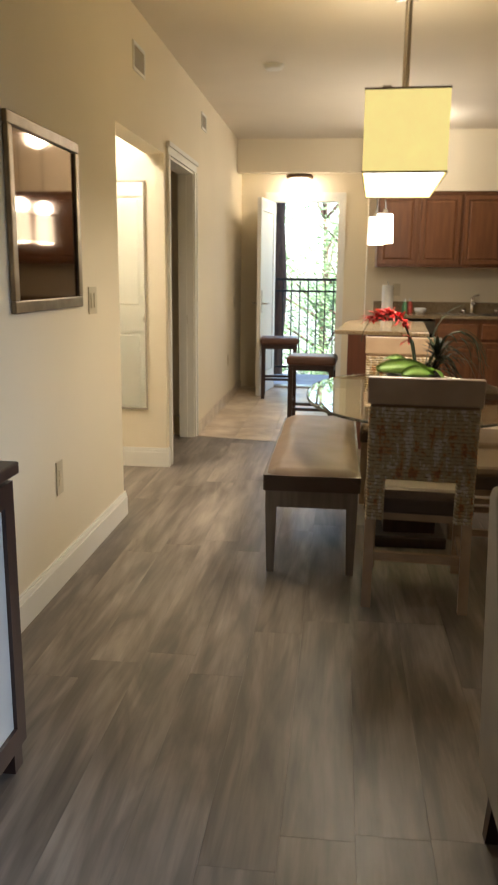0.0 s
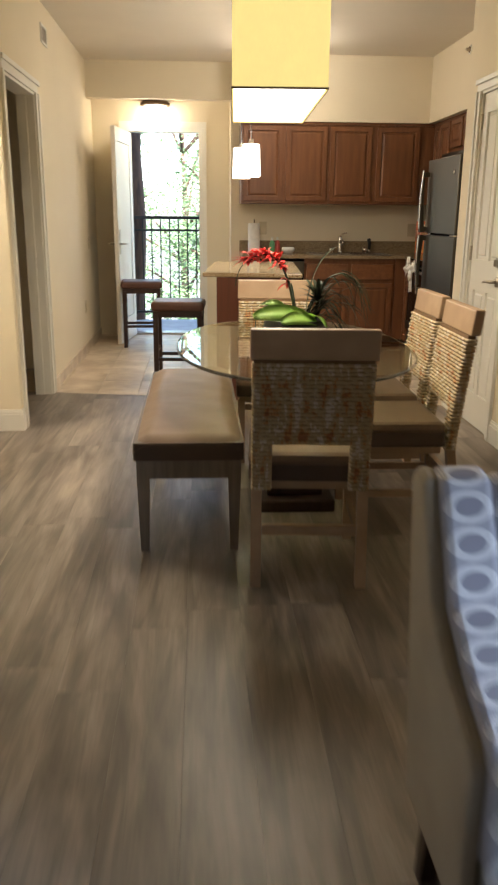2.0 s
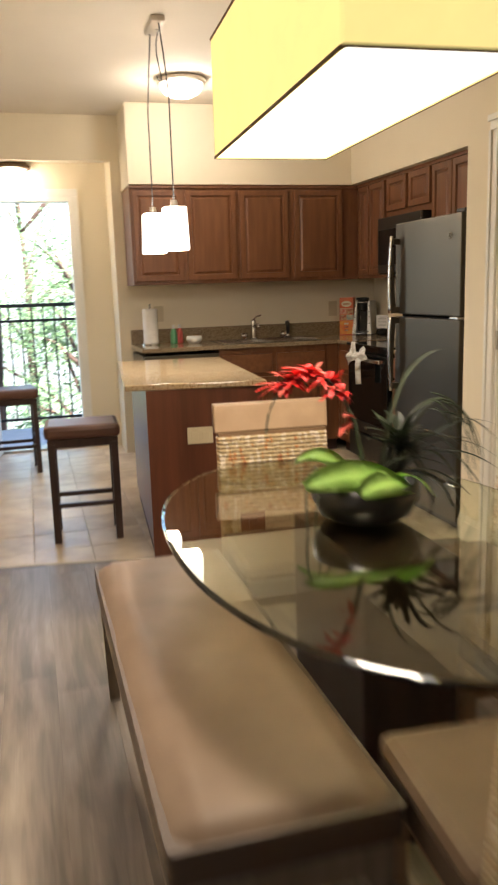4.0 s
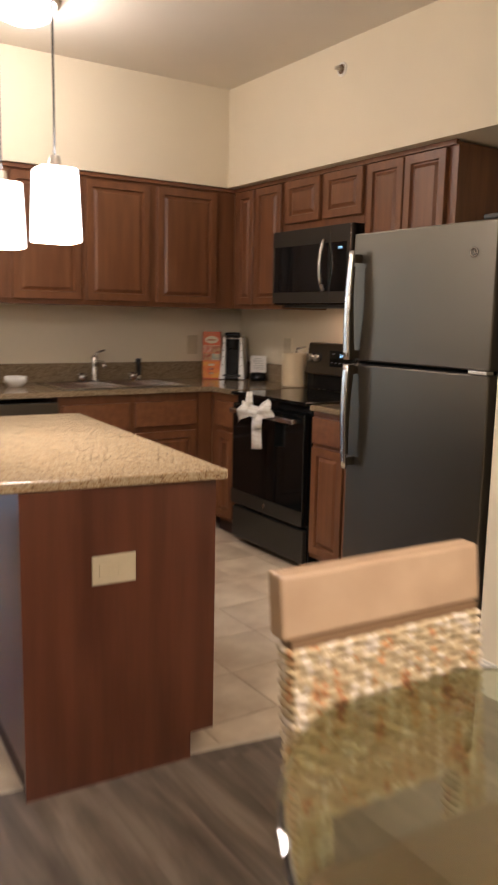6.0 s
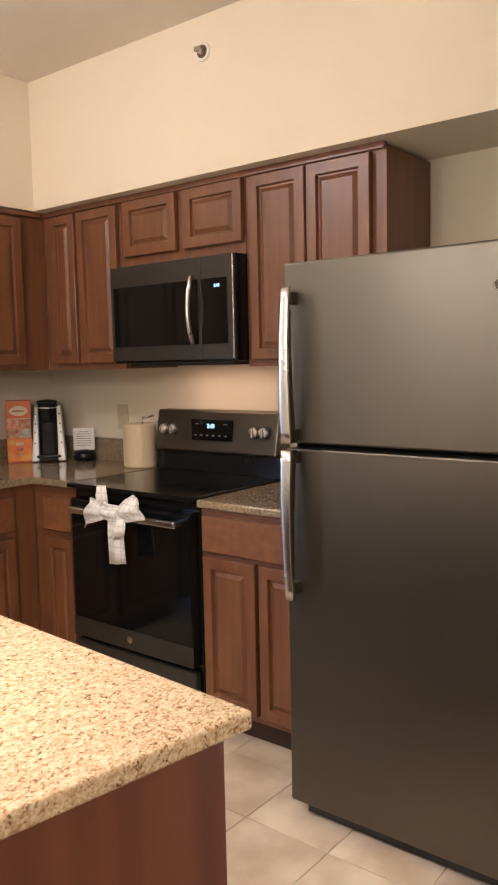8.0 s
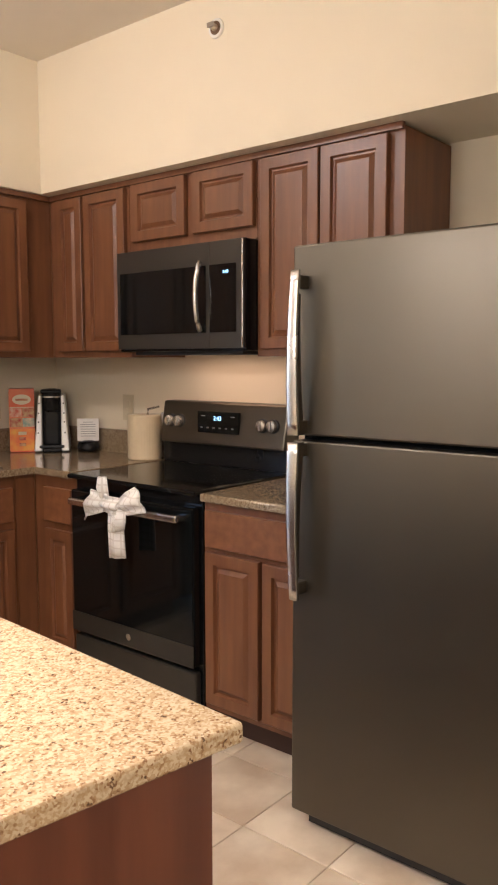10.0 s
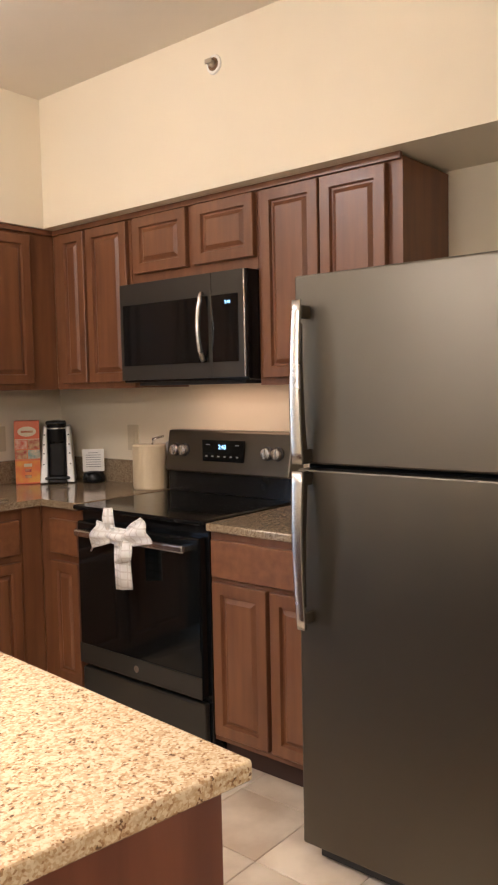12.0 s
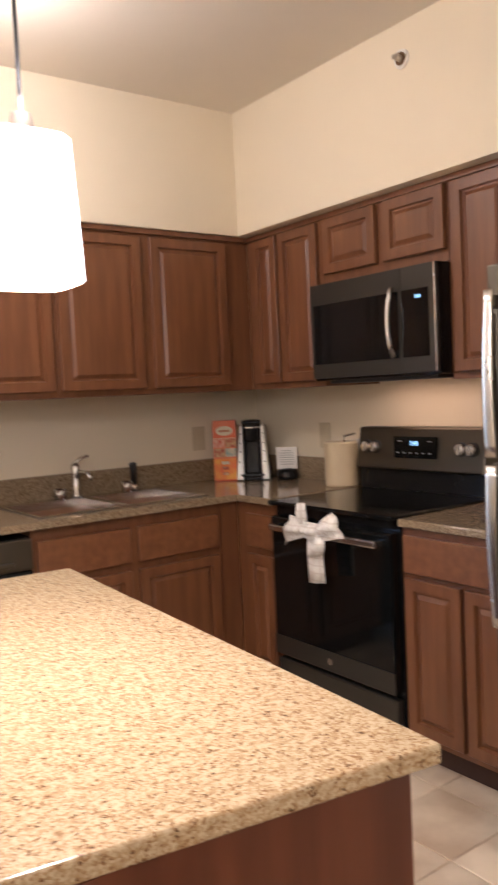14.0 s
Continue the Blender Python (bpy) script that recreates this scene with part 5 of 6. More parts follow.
def cloth(rows, thick=0.008):
    """A folded strip of cloth from cross sections: (centre, half width vector, bulge vector)."""
    bm = bmesh.new()
    n = 9
    grid = []
    for c, wv, bv in rows:
        c, wv, bv = Vector(c), Vector(wv), Vector(bv)
        row = []
        for k in range(n):
            s = 2 * k / (n - 1) - 1
            row.append(bm.verts.new(c + wv * s + bv * (math.cos(s * math.pi * 1.5) * 0.5 + 0.5 * (1 - s * s))))
        grid.append(row)
    for a, b in zip(grid, grid[1:]):
        for k in range(n - 1):
            bm.faces.new((a[k], a[k + 1], b[k + 1], b[k]))
    bmesh.ops.recalc_face_normals(bm, faces=bm.faces)
    return bm


tw = thing("dish_towel", "white checked dish towel tied in a bow on the oven handle", "towel", on_range_wall(2.475, 7.225, 0.845))
part("knot", cloth([((-0.05, -0.012, 0.0), (0, 0, 0.03), (0, -0.018, 0)), ((0.0, -0.022, 0.0), (0, 0, 0.034), (0, -0.022, 0)), ((0.055, -0.012, 0.0), (0, 0, 0.03), (0, -0.018, 0))]), M_TOWEL, tw, smooth=True)
part("loop", cloth([((-0.03, -0.01, 0.005), (0, 0, 0.03), (0, -0.02, 0)), ((-0.08, -0.02, 0.0), (0.01, 0, 0.045), (0, -0.03, 0)), ((-0.135, -0.015, -0.005), (0.015, 0, 0.055), (0, -0.025, 0)), ((-0.155, -0.005, -0.04), (0.02, 0, 0.04), (0, -0.012, 0))]), M_TOWEL, tw, smooth=True)
part("loop", cloth([((0.04, -0.01, 0.0), (0, 0, 0.03), (0, -0.02, 0)), ((0.09, -0.02, 0.015), (-0.008, 0, 0.042), (0, -0.028, 0)), ((0.145, -0.015, 0.035), (-0.015, 0, 0.048), (0, -0.022, 0)), ((0.165, -0.008, 0.03), (-0.02, 0, 0.04), (0, -0.01, 0))]), M_TOWEL, tw, smooth=True)
part("end", cloth([((-0.055, -0.005, 0.02), (0.028, 0, 0.004), (0, -0.016, 0)), ((-0.058, -0.012, 0.065), (0.032, 0, 0.004), (0, -0.018, 0)), ((-0.055, -0.012, 0.105), (0.024, 0, 0.002), (0, -0.012, 0))]), M_TOWEL, tw, smooth=True)
part("end", cloth([((0.055, -0.014, -0.01), (0.022, 0, 0.01), (0, -0.018, 0)), ((0.05, -0.022, -0.055), (0.036, 0, 0.008), (0, -0.02, 0)), ((0.035, -0.022, -0.095), (0.042, 0, 0.012), (0, -0.012, 0))]), M_TOWEL, tw, smooth=True)
part("tail", cloth([((0.012, -0.004, -0.03), (0.042, 0, 0), (0, -0.012, 0)), ((0.015, -0.008, -0.09), (0.044, 0, 0), (0, -0.010, 0)), ((0.018, -0.007, -0.15), (0.045, 0, 0), (0, -0.010, 0)), ((0.020, -0.006, -0.205), (0.046, 0, 0.006), (0, -0.009, 0))]), M_TOWEL, tw, smooth=True)

for o in tw.children:
    s = o.modifiers.new("thickness", "SOLIDIFY")
    s.thickness, s.offset = 0.006, 0

# clock digits and printed marks
M_DIGIT = glow("lit_blue_digits", (0.40, 0.75, 1.0), 0.3)
M_MARK = material("pale_panel_print", (0.22, 0.22, 0.21), 0.5, scale=10)


def writing(parent, text, size, m, mat):
    cu = bpy.data.curves.new("digits", "FONT")
    cu.body, cu.size, cu.align_x, cu.align_y, cu.extrude = text, size, "CENTER", "CENTER", 0.0004
    tmp = bpy.data.objects.new("digits", cu)
    scene.collection.objects.link(tmp)
    mesh = bpy.data.meshes.new_from_object(tmp.evaluated_get(bpy.context.evaluated_depsgraph_get()))
    bpy.data.objects.remove(tmp)
    mesh.materials.append(mat)
    ob = new("digits", mesh)
    ob.parent = parent
    ob.matrix_basis = m
    return ob


writing(rg, "2:43", 0.027, pose(RW * 0.495, 0.5235, 1.140, 90, 0, 0), M_DIGIT)
writing(mw, "2:43", 0.017, pose(MW - 0.085, -0.0092, 0.295, 90, 0, 0), M_DIGIT)
for k in range(6):
    part("key_mark", boxes((RW * (0.355 + 0.05 * k), RW * (0.355 + 0.05 * k) + 0.012, 0.5235, 0.5245, 1.095, 1.101)), M_MARK, rg)
for kx in (0.365, 0.60):
    part("key_mark", boxes((RW * kx, RW * kx + 0.022, 0.5235, 0.5245, 1.148, 1.152)), M_MARK, rg)

# ---- plant on the table ----
pl = thing("orchid_planter", "black bowl with red bromeliad and green leaves on the glass table", "plant", pose(1.015, 3.785, 0.7295))
M_POT = material("black_pot", (0.012, 0.011, 0.011), 0.35, scale=9)
M_LEAF = material("light_green_leaf", (0.38, 0.57, 0.14), 0.38, dark=(0.27, 0.47, 0.09), scale=12)
M_DLEAF = material("dark_leaf", (0.045, 0.06, 0.03), 0.4, dark=(0.025, 0.03, 0.02), scale=12)
M_STRAP = material("grey_green_strap", (0.11, 0.13, 0.085), 0.35, dark=(0.055, 0.07, 0.045), scale=14)
M_RED = material("red_bract", (0.72, 0.035, 0.025), 0.45, dark=(0.56, 0.02, 0.022), scale=20)
M_PINKP = material("pink_bract", (0.62, 0.16, 0.12), 0.5, dark=(0.55, 0.08, 0.06), scale=20)
bm = lathe(bmesh.new(), [(0.085, 0.0), (0.120, 0.018), (0.142, 0.065), (0.138, 0.105), (0.128, 0.107), (0.120, 0.085), (0.02, 0.08)], seg=40)
for v in bm.verts:
    v.co.x *= 1.05
part("pot", bm, M_POT, pl, "low black bowl", smooth=True)


def blade(points, widths, cup=0.3, tilt=0.0):
    """A leaf along points with the given half widths, rolled about its length by tilt."""
    bm = bmesh.new()
    pts = [Vector(p) for p in points]
    rows = []
    for n, p in enumerate(pts):
        d = (pts[min(n + 1, len(pts) - 1)] - pts[max(n - 1, 0)]).normalized()
        side = d.cross((0, 0, 1))
        side = side.normalized() if side.length > 1e-3 else Vector((1, 0, 0))
        up = side.cross(d)
        side, up = side * math.cos(tilt) + up * math.sin(tilt), up * math.cos(tilt) - side * math.sin(tilt)
        w = widths[n]
        rows.append([bm.verts.new(p - side * w + up * w * cup), bm.verts.new(p), bm.verts.new(p + side * w + up * w * cup)])
    for a, b in zip(rows, rows[1:]):
        for k in range(2):
            bm.faces.new((a[k], a[k + 1], b[k + 1], b[k]))
    bmesh.ops.solidify(bm, geom=list(bm.faces), thickness=0.0012)
    return bm


def arc(p0, p1, lift, n=9):
    p0, p1 = Vector(p0), Vector(p1)
    return [p0.lerp(p1, k / (n - 1)) + Vector((0, 0, lift * 4 * (k / (n - 1)) * (1 - k / (n - 1)))) for k in range(n)]


def lens_widths(w, n=9):
    return [max(0.0008, w * math.sin(math.pi * (0.08 + 0.9 * k / (n - 1))) ** 0.8) for k in range(n)]


rp = random.Random(11)
for p0, p1, lift, w, tilt in (((0.08, -0.06, 0.105), (-0.205, -0.085, 0.125), 0.025, 0.048, 0.85), ((0.09, -0.10, 0.098), (-0.08, -0.150, 0.105), 0.022, 0.040, 0.75), ((0.05, -0.06, 0.11), (0.13, -0.15, 0.085), 0.035, 0.036, 0.3), ((-0.03, 0.02, 0.11), (-0.17, 0.10, 0.15), 0.04, 0.05, 0.2)):
    n = 11
    part("leaf", blade(arc(p0, p1, lift, n), [max(0.003, w * math.sin(math.pi * (0.06 + 0.90 * k / (n - 1))) ** 0.55) for k in range(n)], 0.10, tilt), M_LEAF, pl, "broad light green leaf", smooth=True)
stem = [Vector(p) for p in ((0.0, 0.0, 0.09), (-0.01, 0.0, 0.18), (-0.03, 0.0, 0.27), (-0.06, 0.01, 0.34), (-0.10, 0.01, 0.39), (-0.15, 0.02, 0.405), (-0.20, 0.02, 0.39), (-0.25, 0.02, 0.36))]
part("stem", tube(bmesh.new(), stem, 0.007, 8, taper=0.003), M_DLEAF, pl, smooth=True)
part("stem", tube(bmesh.new(), arc((0.01, 0.02, 0.09), (-0.02, 0.03, 0.27), 0.02), 0.005, 8), M_DLEAF, pl, smooth=True)
for k in range(120):
    s = rp.uniform(2.9, 6.6)
    base = stem[int(s)].lerp(stem[int(s) + 1], s - int(s))
    a = rp.uniform(0, 6.28)
    d = Vector((math.cos(a), math.sin(a), rp.uniform(-0.7, 0.8))) * rp.uniform(0.030, 0.062)
    d += Vector((-0.025, 0, 0.0))
    part("bract", blade(arc(base, base + d, 0.008, 5), lens_widths(rp.uniform(0.007, 0.013), 5), 0.2), M_RED if rp.random() < 0.75 else M_PINKP, pl, "red flower bract" if k == 0 else "")
for k in range(14):
    s = rp.uniform(5.6, 6.9) if k < 9 else rp.uniform(2.0, 2.9)
    base = stem[int(s)].lerp(stem[int(s) + 1], s - int(s))
    tip = base + Vector((rp.uniform(-0.07, 0.03), rp.uniform(-0.05, 0.05), rp.uniform(-0.05, 0.03)))
    part("bract", blade(arc(base, tip, 0.01, 5), lens_widths(0.011, 5), 0.2), M_PINKP, pl)
# long dark strap leaves and dried fronds
for k in range(26):
    a = rp.uniform(-1.0, 1.1)
    r = rp.uniform(0.14, 0.34)
    h = rp.uniform(0.12, 0.34)
    p0 = (0.06 + rp.uniform(-0.03, 0.03), rp.uniform(-0.03, 0.04), 0.09)
    p1 = (0.08 + r * math.cos(a), r * math.sin(a), h - rp.uniform(0, 0.22))
    part("strap_leaf", blade(arc(p0, p1, rp.uniform(0.05, 0.14), 11), lens_widths(rp.uniform(0.006, 0.013), 11), 0.15), M_DLEAF, pl, smooth=True)
def bent(points, n=13):
    """A smooth line through a start, a pull point and an end."""
    a, b, c = (Vector(p) for p in points)
    return [a.lerp(b, k / (n - 1)).lerp(b.lerp(c, k / (n - 1)), k / (n - 1)) for k in range(n)]


for pts, w in ((((0.05, 0, 0.10), (0.07, 0.0, 0.44), (0.25, 0.03, 0.455)), 0.013), (((0.08, 0.0, 0.12), (0.20, -0.02, 0.36), (0.315, -0.06, 0.05)), 0.012), (((0.06, 0.02, 0.10), (0.12, 0.10, 0.30), (0.24, 0.16, 0.20)), 0.012), (((0.02, -0.02, 0.10), (0.05, -0.05, 0.22), (0.20, -0.12, 0.15)), 0.010)):
    part("strap_leaf", blade(bent(pts), lens_widths(w, 13), 0.25), M_STRAP, pl, "grey-green strap leaf", smooth=True)
for k in range(9):
    s0 = Vector((0.22 + rp.uniform(-0.02, 0.03), rp.uniform(-0.03, 0.05), 0.31 + rp.uniform(-0.03, 0.03)))
    e0 = s0 + Vector((rp.uniform(0.08, 0.16), rp.uniform(-0.05, 0.05), -rp.uniform(0.10, 0.26)))
    part("root", tube(bmesh.new(), bent((s0, s0.lerp(e0, 0.4) + Vector((0.05, 0, 0.05)), e0), 9), 0.0026, 6, taper=0.0012), M_DLEAF, pl, "thin dry hanging root" if k == 0 else "")
part("root", tube(bmesh.new(), bent(((0.06, 0.0, 0.10), (0.10, 0.0, 0.32), (0.23, 0.0, 0.32)), 9), 0.004, 6), M_DLEAF, pl)
part("root", tube(bmesh.new(), bent(((-0.10, -0.03, 0.10), (-0.20, -0.03, 0.24), (-0.195, -0.07, 0.002)), 11), 0.0032, 6), M_DLEAF, pl)
part("root", tube(bmesh.new(), bent(((-0.16, 0.01, 0.38), (-0.27, 0.0, 0.40), (-0.285, -0.01, 0.26)), 11), 0.0028, 6), M_DLEAF, pl)
for k in range(40):
    a = rp.uniform(0, 6.28)
    p0 = Vector((0.11, 0.01, 0.17 + rp.uniform(0, 0.05)))
    d = Vector((math.cos(a), math.sin(a), rp.uniform(-0.2, 1.3))) * rp.uniform(0.05, 0.11)
    part("small_leaf", blade(arc(p0, p0 + d, 0.01, 5), lens_widths(0.011, 5), 0.2), M_DLEAF, pl)
for p in (((-0.12, 0.02, 0.06), (-0.16, -0.02, 0.14)), ((-0.13, 0.0, 0.06), (-0.17, -0.06, 0.0)), ((0.14, -0.02, 0.1), (0.24, -0.06, 0.02))):
    part("twig", tube(bmesh.new(), arc(p[0], p[1], 0.05, 7), 0.003, 6), M_DLEAF, pl)

# ---- living area ----
M_TAN = material("tan_upholstery", (0.40, 0.335, 0.245), 0.85, dark=(0.35, 0.29, 0.21), scale=6, bump=0.3, bump_scale=260)
ac = thing("armchair", "armchair with tan sides and grey ring-print fabric", "armchair", pose(1.0, 0, 0))


def side_profile(outline, x0, x1, bevel=0.01):
    """A slab between x0 and x1 from a (y, z) outline."""
    bm = bmesh.new()
    f = bm.faces.new([bm.verts.new((x0, y, z)) for y, z in outline])
    up = bmesh.ops.extrude_face_region(bm, geom=[f])["geom"]
    bmesh.ops.translate(bm, verts=[v for v in up if isinstance(v, bmesh.types.BMVert)], vec=(x1 - x0, 0, 0))
    bmesh.ops.recalc_face_normals(bm, faces=bm.faces)
    if bevel:
        bmesh.ops.bevel(bm, geom=list(bm.edges), offset=bevel, segments=2, profile=0.5, affect="EDGES")
    return bm


OUT = [(1.44, 0.12), (1.56, 0.80), (1.53, 0.83), (1.47, 0.82), (1.43, 0.74), (1.36, 0.60), (1.24, 0.52), (1.12, 0.47), (1.09, 0.44), (1.09, 0.12)]
INN = [(1.46, 0.17), (1.55, 0.80), (1.52, 0.835), (1.455, 0.825), (1.405, 0.74), (1.335, 0.615), (1.215, 0.535), (1.10, 0.485), (1.062, 0.45), (1.062, 0.17)]
for k, s in enumerate((0, 1)):
    a0 = 0.0 if s == 0 else 0.744
    part("side_panel", side_profile(OUT, a0, a0 + 0.036, 0.013), M_TAN, ac, "plain tan outer side")
    b0 = 0.030 if s == 0 else 0.646
    part("arm", side_profile(INN, b0, b0 + 0.104, 0.016), M_RINGS, ac, "ring-print arm", smooth=False)
part("backrest", side_profile([(1.53, 0.25), (1.545, 0.80), (1.50, 0.825), (1.44, 0.80), (1.34, 0.45), (1.34, 0.25)], 0.137, 0.643, 0.02), M_RINGS, ac, "ring-print backrest")
part("seat_cushion", boxes((0.03, 0.75, 0.50, 1.055, 0.12, 0.268), (0.138, 0.642, 1.0, 1.34, 0.28, 0.435), bevel=0.03), M_RINGS, ac, "ring-print seat cushion")
part("base", boxes((0.03, 0.75, 1.068, 1.42, 0.115, 0.278), bevel=0.01), M_TAN, ac)
for x in (0.05, 0.73):
    for y in (0.57, 1.36):
        bm = boxes((x - 0.025, x + 0.025, y - 0.025, y + 0.025, 0, 0.13))
        for v in bm.verts:
            if v.co.z < 0.1:
                v.co.x, v.co.y = x - 0.03 + (v.co.x - x) * 0.7, y - 0.04 + (v.co.y - y) * 0.7
        part("leg", bm, M_DARKWOOD, ac, "dark tapered leg")

co = thing("media_console", "dark wooden media cabinet with framed doors along the wall", "cabinet", pose(-0.20, 1.47, 0))
part("top", boxes((-0.335, 0.012, -1.84, 0.012, 0.825, 0.857), bevel=0.004), M_DARKWOOD, co)
part("body", boxes((-0.325, -0.022, -1.82, 0, 0.06, 0.824)), M_DARKWOOD, co)
M_SMOKE = material("frosted_panel", (0.42, 0.40, 0.37), 0.3, scale=6)
for k in range(3):
    ya = -0.605 * (k + 1)
    yb = ya + 0.60
    part("door", boxes((-0.021, 0.0, ya, ya + 0.055, 0.08, 0.81), (-0.021, 0.0, yb - 0.055, yb, 0.08, 0.81), (-0.021, 0.0, ya + 0.055, yb - 0.055, 0.08, 0.14), (-0.021, 0.0, ya + 0.055, yb - 0.055, 0.75, 0.81)), M_DARKWOOD, co)
    part("door_panel", boxes((-0.019, -0.010, ya + 0.056, yb - 0.056, 0.141, 0.749)), M_SMOKE, co, "pale door panel")
for y in (-1.79, -0.03):
    for x in (-0.30, -0.04):
        part("leg", boxes((x - 0.025, x + 0.025, y - 0.025, y + 0.025, 0, 0.06)), M_DARKWOOD, co)

# low window in the side wall of the living area
wn = structure("window_living", bmesh.new(), M_TRIM, "white framed low window in the living room wall", "window")
part("window_frame", boxes((3.27, 3.299, -0.50, 0.70, 0.43, 0.48), (3.27, 3.299, -0.50, 0.70, 1.48, 1.53), (3.27, 3.299, -0.50, -0.45, 0.48, 1.48), (3.27, 3.299, 0.65, 0.70, 0.48, 1.48)), M_TRIM, wn)

# ---- balcony and outside ----
structure("balcony_floor", boxes((-1.2, 1.6, YD + 0.141, 10.25, -0.16, -0.004)), M_CONCRETE, "grey concrete balcony floor", "floor")
structure("wall_facade", boxes((-6, XL - 0.001, YD + 0.02, YD + 0.14, -3.2, 4.2), (1.001, 7, YD + 0.02, YD + 0.14, -3.2, 4.2), (XL, 1.0, YD + 0.02, YD + 0.14, 2.501, 4.2)), M_CONCRETE, "outer wall around the balcony door", "wall")
rl = thing("balcony_railing", "black iron balcony railing with slim upright bars", "railing", pose(0, 10.12, 0))
part("top_rail", boxes((-1.15, 1.55, -0.025, 0.025, 1.24, 1.275), bevel=0.004), M_IRON, rl)
part("upper_rail", boxes((-1.15, 1.55, -0.014, 0.014, 1.095, 1.12)), M_IRON, rl)
part("lower_rail", boxes((-1.15, 1.55, -0.014, 0.014, 0.10, 0.125)), M_IRON, rl)
for k in range(25):
    part("baluster", boxes((-1.13 + k * 0.11 - 0.008, -1.13 + k * 0.11 + 0.008, -0.008, 0.008, 0.125, 1.24)), M_IRON, rl)
for x in (-1.12, 1.52):
    part("post", boxes((x - 0.022, x + 0.022, -0.022, 0.022, -0.004, 1.24)), M_IRON, rl)
M_POST = material("dark_bark_post", (0.115, 0.062, 0.040), 0.85, dark=(0.05, 0.028, 0.019), scale=12, stretch=(3, 3, 0.5), bump=0.8, bump_scale=20)
M_GROUND = material("garden_ground", (0.11, 0.13, 0.08), 0.9, dark=(0.24, 0.24, 0.23), scale=0.25, bump=0.4, bump_scale=5)
structure("ground", boxes((-400, 400, YD + 0.15, 800, -3.6, -3.2)), M_GROUND, "garden ground with paths below the balcony", "ground")
M_FOL = material("tree_leaves", (0.24, 0.35, 0.15), 0.5, dark=(0.10, 0.19, 0.08), scale=1.6)


def tree(m, height, spread, seed, label):
    """A trunk with limbs and a loose crown of small leaves."""
    r = random.Random(seed)
    tr = thing("tree", label, "tree", m)
    bm = bmesh.new()
    lean = Vector((r.uniform(-0.3, 0.3), r.uniform(-0.3, 0.3), 0))
    axis = [Vector((0, 0, 0)).lerp(Vector((lean.x, lean.y, height * 0.8)), k / 8) + Vector((r.uniform(-0.05, 0.05), r.uniform(-0.05, 0.05), 0)) for k in range(9)]
    tube(bm, axis, 0.15, 10, taper=0.04)
    tips = []
    for k in range(16):
        p = axis[r.randint(3, 8)]
        a = r.uniform(0, 6.28)
        e = p + Vector((math.cos(a) * spread * r.uniform(0.4, 1), math.sin(a) * spread * r.uniform(0.4, 1), r.uniform(0.1, 0.28) * height))
        tube(bm, [p, p.lerp(e, 0.5) + Vector((0, 0, 0.12)), e], 0.045, 6, taper=0.012)
        tips += [e, p.lerp(e, 0.6), p.lerp(e, 0.8)]
    part("trunk", bm, M_POST, tr, smooth=True)
    verts, faces = [], []
    for t in tips:
        for k in range(170):
            c = t + Vector((r.gauss(0, 0.30), r.gauss(0, 0.30), r.gauss(0, 0.24)))
            a, b = r.uniform(0, 6.28), r.uniform(-0.9, 0.9)
            u = Vector((math.cos(a) * math.cos(b), math.sin(a) * math.cos(b), math.sin(b))) * r.uniform(0.032, 0.066)
            w = u.cross(Vector((r.uniform(-1, 1), r.uniform(-1, 1), r.uniform(-1, 1)))).normalized() * u.length * 0.32
            i = len(verts)
            verts += [c - u, c + w, c + u, c - w]
            faces.append((i, i + 1, i + 2, i + 3))
    mesh = bpy.data.meshes.new("crown")
    mesh.from_pydata([tuple(v) for v in verts], [], faces)
    mesh.materials.append(M_FOL)
    ob = new("crown", mesh)
    ob.parent = tr
    return tr


pt2 = thing("balcony_post", "rough dark wooden post at the balcony railing", "post", pose(-0.235, 10.32, -3.2))
part("shaft", tube(bmesh.new(), [(0.022 * math.sin(k * 1.3), 0, k * 0.4) for k in range(17)], 0.11, 14), M_POST, pt2, smooth=True)
tree(pose(0.9, 14.5, -3.2), 5.6, 1.6, 5, "leafy green tree in the garden below the balcony")
tree(pose(-1.6, 16.0, -3.2), 6.4, 1.8, 6, "leafy green tree in the garden below the balcony")
tree(pose(2.6, 18.0, -3.2), 7.4, 2.2, 8, "leafy green tree in the garden below the balcony")
tree(pose(0.2, 20.5, -3.2), 8.4, 2.6, 9, "tall leafy tree at the far side of the garden")
tree(pose(-3.4, 21.0, -3.2), 8.6, 2.6, 12, "tall leafy tree at the far side of the garden")
tree(pose(4.8, 23.0, -3.2), 9.0, 2.8, 14, "tall leafy tree at the far side of the garden")


# ---- floor pieces ----
def clip_piece(name, poly, z0, z1, mat, parent, edge=0.002):
    """A flat piece with slightly eased edges from a convex outline."""
    bm = bmesh.new()
    cx = sum(p[0] for p in poly) / len(poly)
    cy = sum(p[1] for p in poly) / len(poly)
    low = [bm.verts.new((x - cx, y - cy, z0)) for x, y in poly]
    mid = [bm.verts.new((x - cx, y - cy, z1 - edge * 0.6)) for x, y in poly]
    top = []
    for x, y in poly:
        d = Vector((x - cx, y - cy))
        d -= d.normalized() * min(edge * 1.4, d.length * 0.3)
        top.append(bm.verts.new((d.x, d.y, z1)))
    n = len(poly)
    for a, b in ((low, mid), (mid, top)):
        for k in range(n):
            bm.faces.new((a[k], a[(k + 1) % n], b[(k + 1) % n], b[k]))
    bm.faces.new(top)
    ob = part(name, bm, mat, parent)
    ob.location = (cx, cy, 0)
    return ob


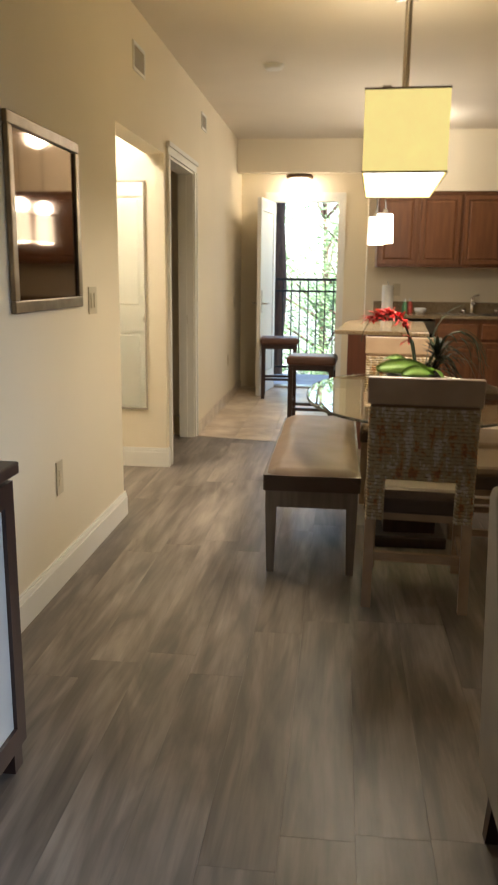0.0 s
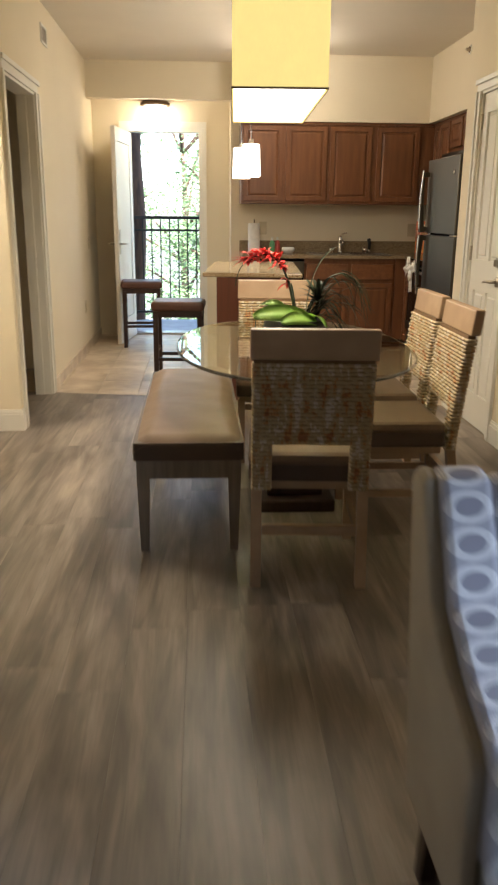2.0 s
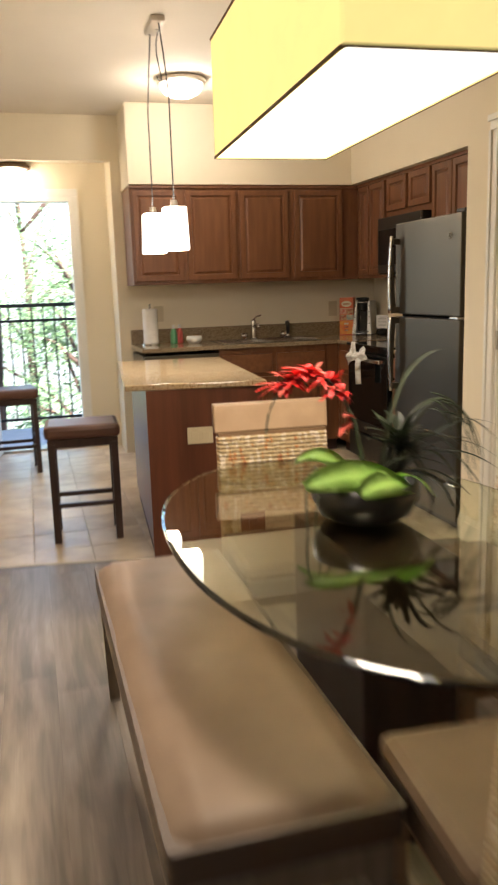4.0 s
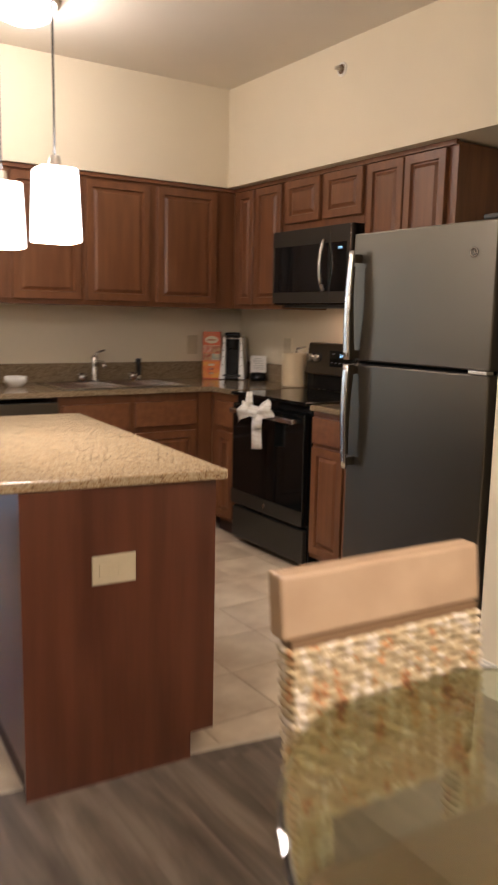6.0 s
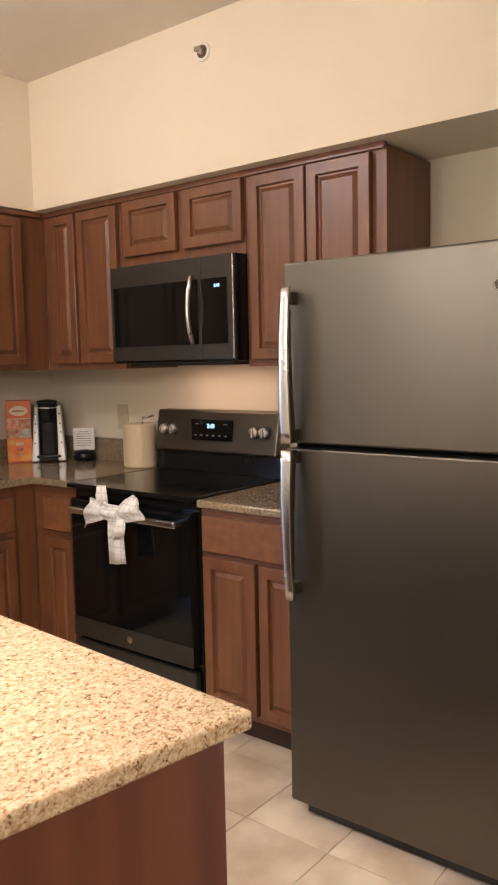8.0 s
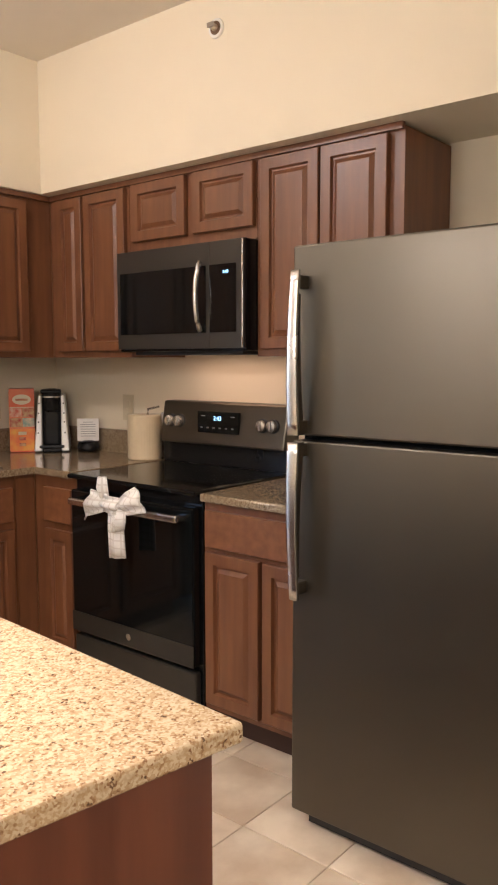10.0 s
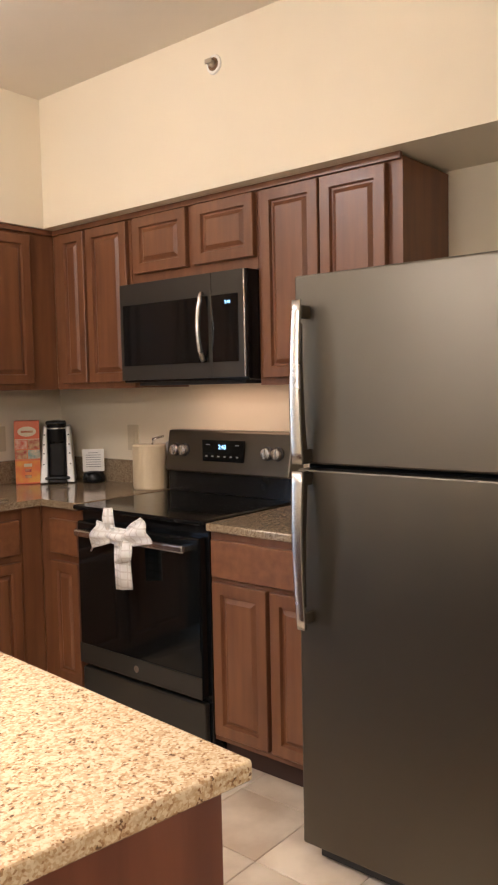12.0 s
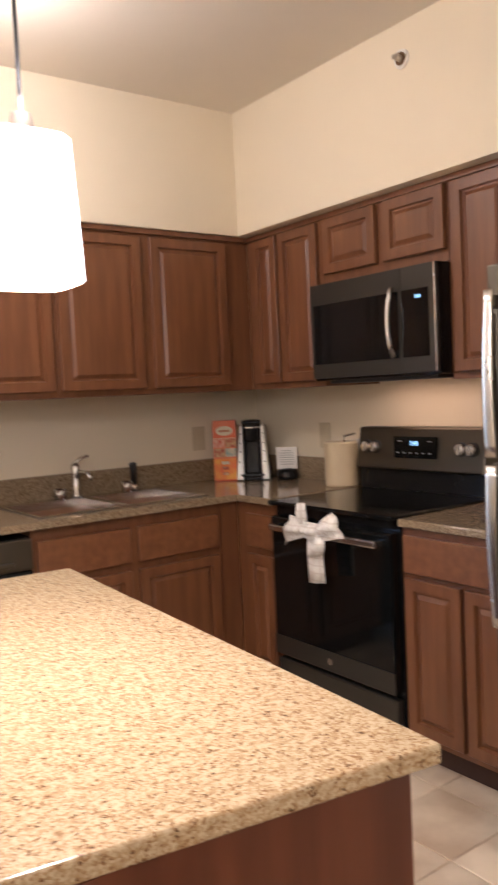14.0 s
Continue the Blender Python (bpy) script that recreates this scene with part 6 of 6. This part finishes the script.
def cut(poly, keep):
    """The part of a convex outline where keep(x, y) >= 0, keep being linear."""
    out = []
    for a, b in zip(poly, poly[1:] + poly[:1]):
        ka, kb = keep(*a), keep(*b)
        if ka >= 0:
            out.append(a)
        if ka * kb < 0:
            s = ka / (ka - kb)
            out.append((a[0] + s * (b[0] - a[0]), a[1] + s * (b[1] - a[1])))
    return out


floor = structure("floor_planks", boxes((-2.4, 3.3, YS, 5.0, -0.011, -0.008)), M_BENCHWOOD, "grey-brown wood-look vinyl plank floor", "floor")
PW, PL = 0.182, 1.22
rnd = random.Random(4)
col = 0
x = -2.4
while x < 3.3:
    off = rnd.uniform(0, PL)
    y = YS - off
    while y < 6.1:
        x1 = min(x + PW, 3.3)
        poly = [(x + 0.0002, max(y, YS)), (x1 - 0.0002, max(y, YS)), (x1 - 0.0002, y + PL - 0.0004), (x + 0.0002, y + PL - 0.0004)]
        poly = cut(poly, lambda px, py: tile_line(px) - 0.012 - py)
        if x < -0.70 and len(poly) >= 3:
            poly = cut(poly, lambda px, py: py - 3.72)
        if x > 2.30 and len(poly) >= 3:
            poly = cut(poly, lambda px, py: 2.19 - py)
        if len(poly) >= 3 and (x > -0.70 or (3.4 < y + PL and y < 7.0 and x > -1.85) or (3.735 < y + PL and y < 4.86)) and (x < 2.40 or y < 2.0):
            clip_piece("plank", poly, -0.008, 0.0, M_PLANK, floor, 0.0004)
        y += PL
    x += PW

tfloor = structure("floor_tiles", boxes((XL - 0.1, XR, 5.0, YD + 0.1, -0.0115, -0.006)), M_GROUT, "beige stone-look ceramic tile floor of the kitchen", "floor")
TS = 0.305
for i in range(-10, 5):
    for j in range(-4, 10):
        x0, y0 = 2.22 + i * TS, 6.37 + j * TS
        poly = [(x0 + 0.002, y0 + 0.002), (x0 + TS - 0.002, y0 + 0.002), (x0 + TS - 0.002, y0 + TS - 0.002), (x0 + 0.002, y0 + TS - 0.002)]
        for k in (lambda px, py: py - tile_line(px) - 0.012, lambda px, py: px - XL, lambda px, py: XR - px, lambda px, py: YD + 0.02 - py):
            poly = cut(poly, k) if len(poly) >= 3 else poly
        if len(poly) >= 3:
            clip_piece("tile", poly, -0.006, 0.0, M_TILE, tfloor, 0.0018)
ln = math.hypot(TILE_B[0] - TILE_A[0], TILE_B[1] - TILE_A[1])
strip = structure("transition_strip", boxes((0, ln, -0.011, 0.011, -0.004, 0.003), bevel=0.002), M_GROUT, "thin beige strip where planks meet tiles", "trim")
strip.matrix_basis = pose(TILE_A[0], TILE_A[1], 0, 0, 0, math.degrees(math.atan2(TILE_B[1] - TILE_A[1], TILE_B[0] - TILE_A[0])))
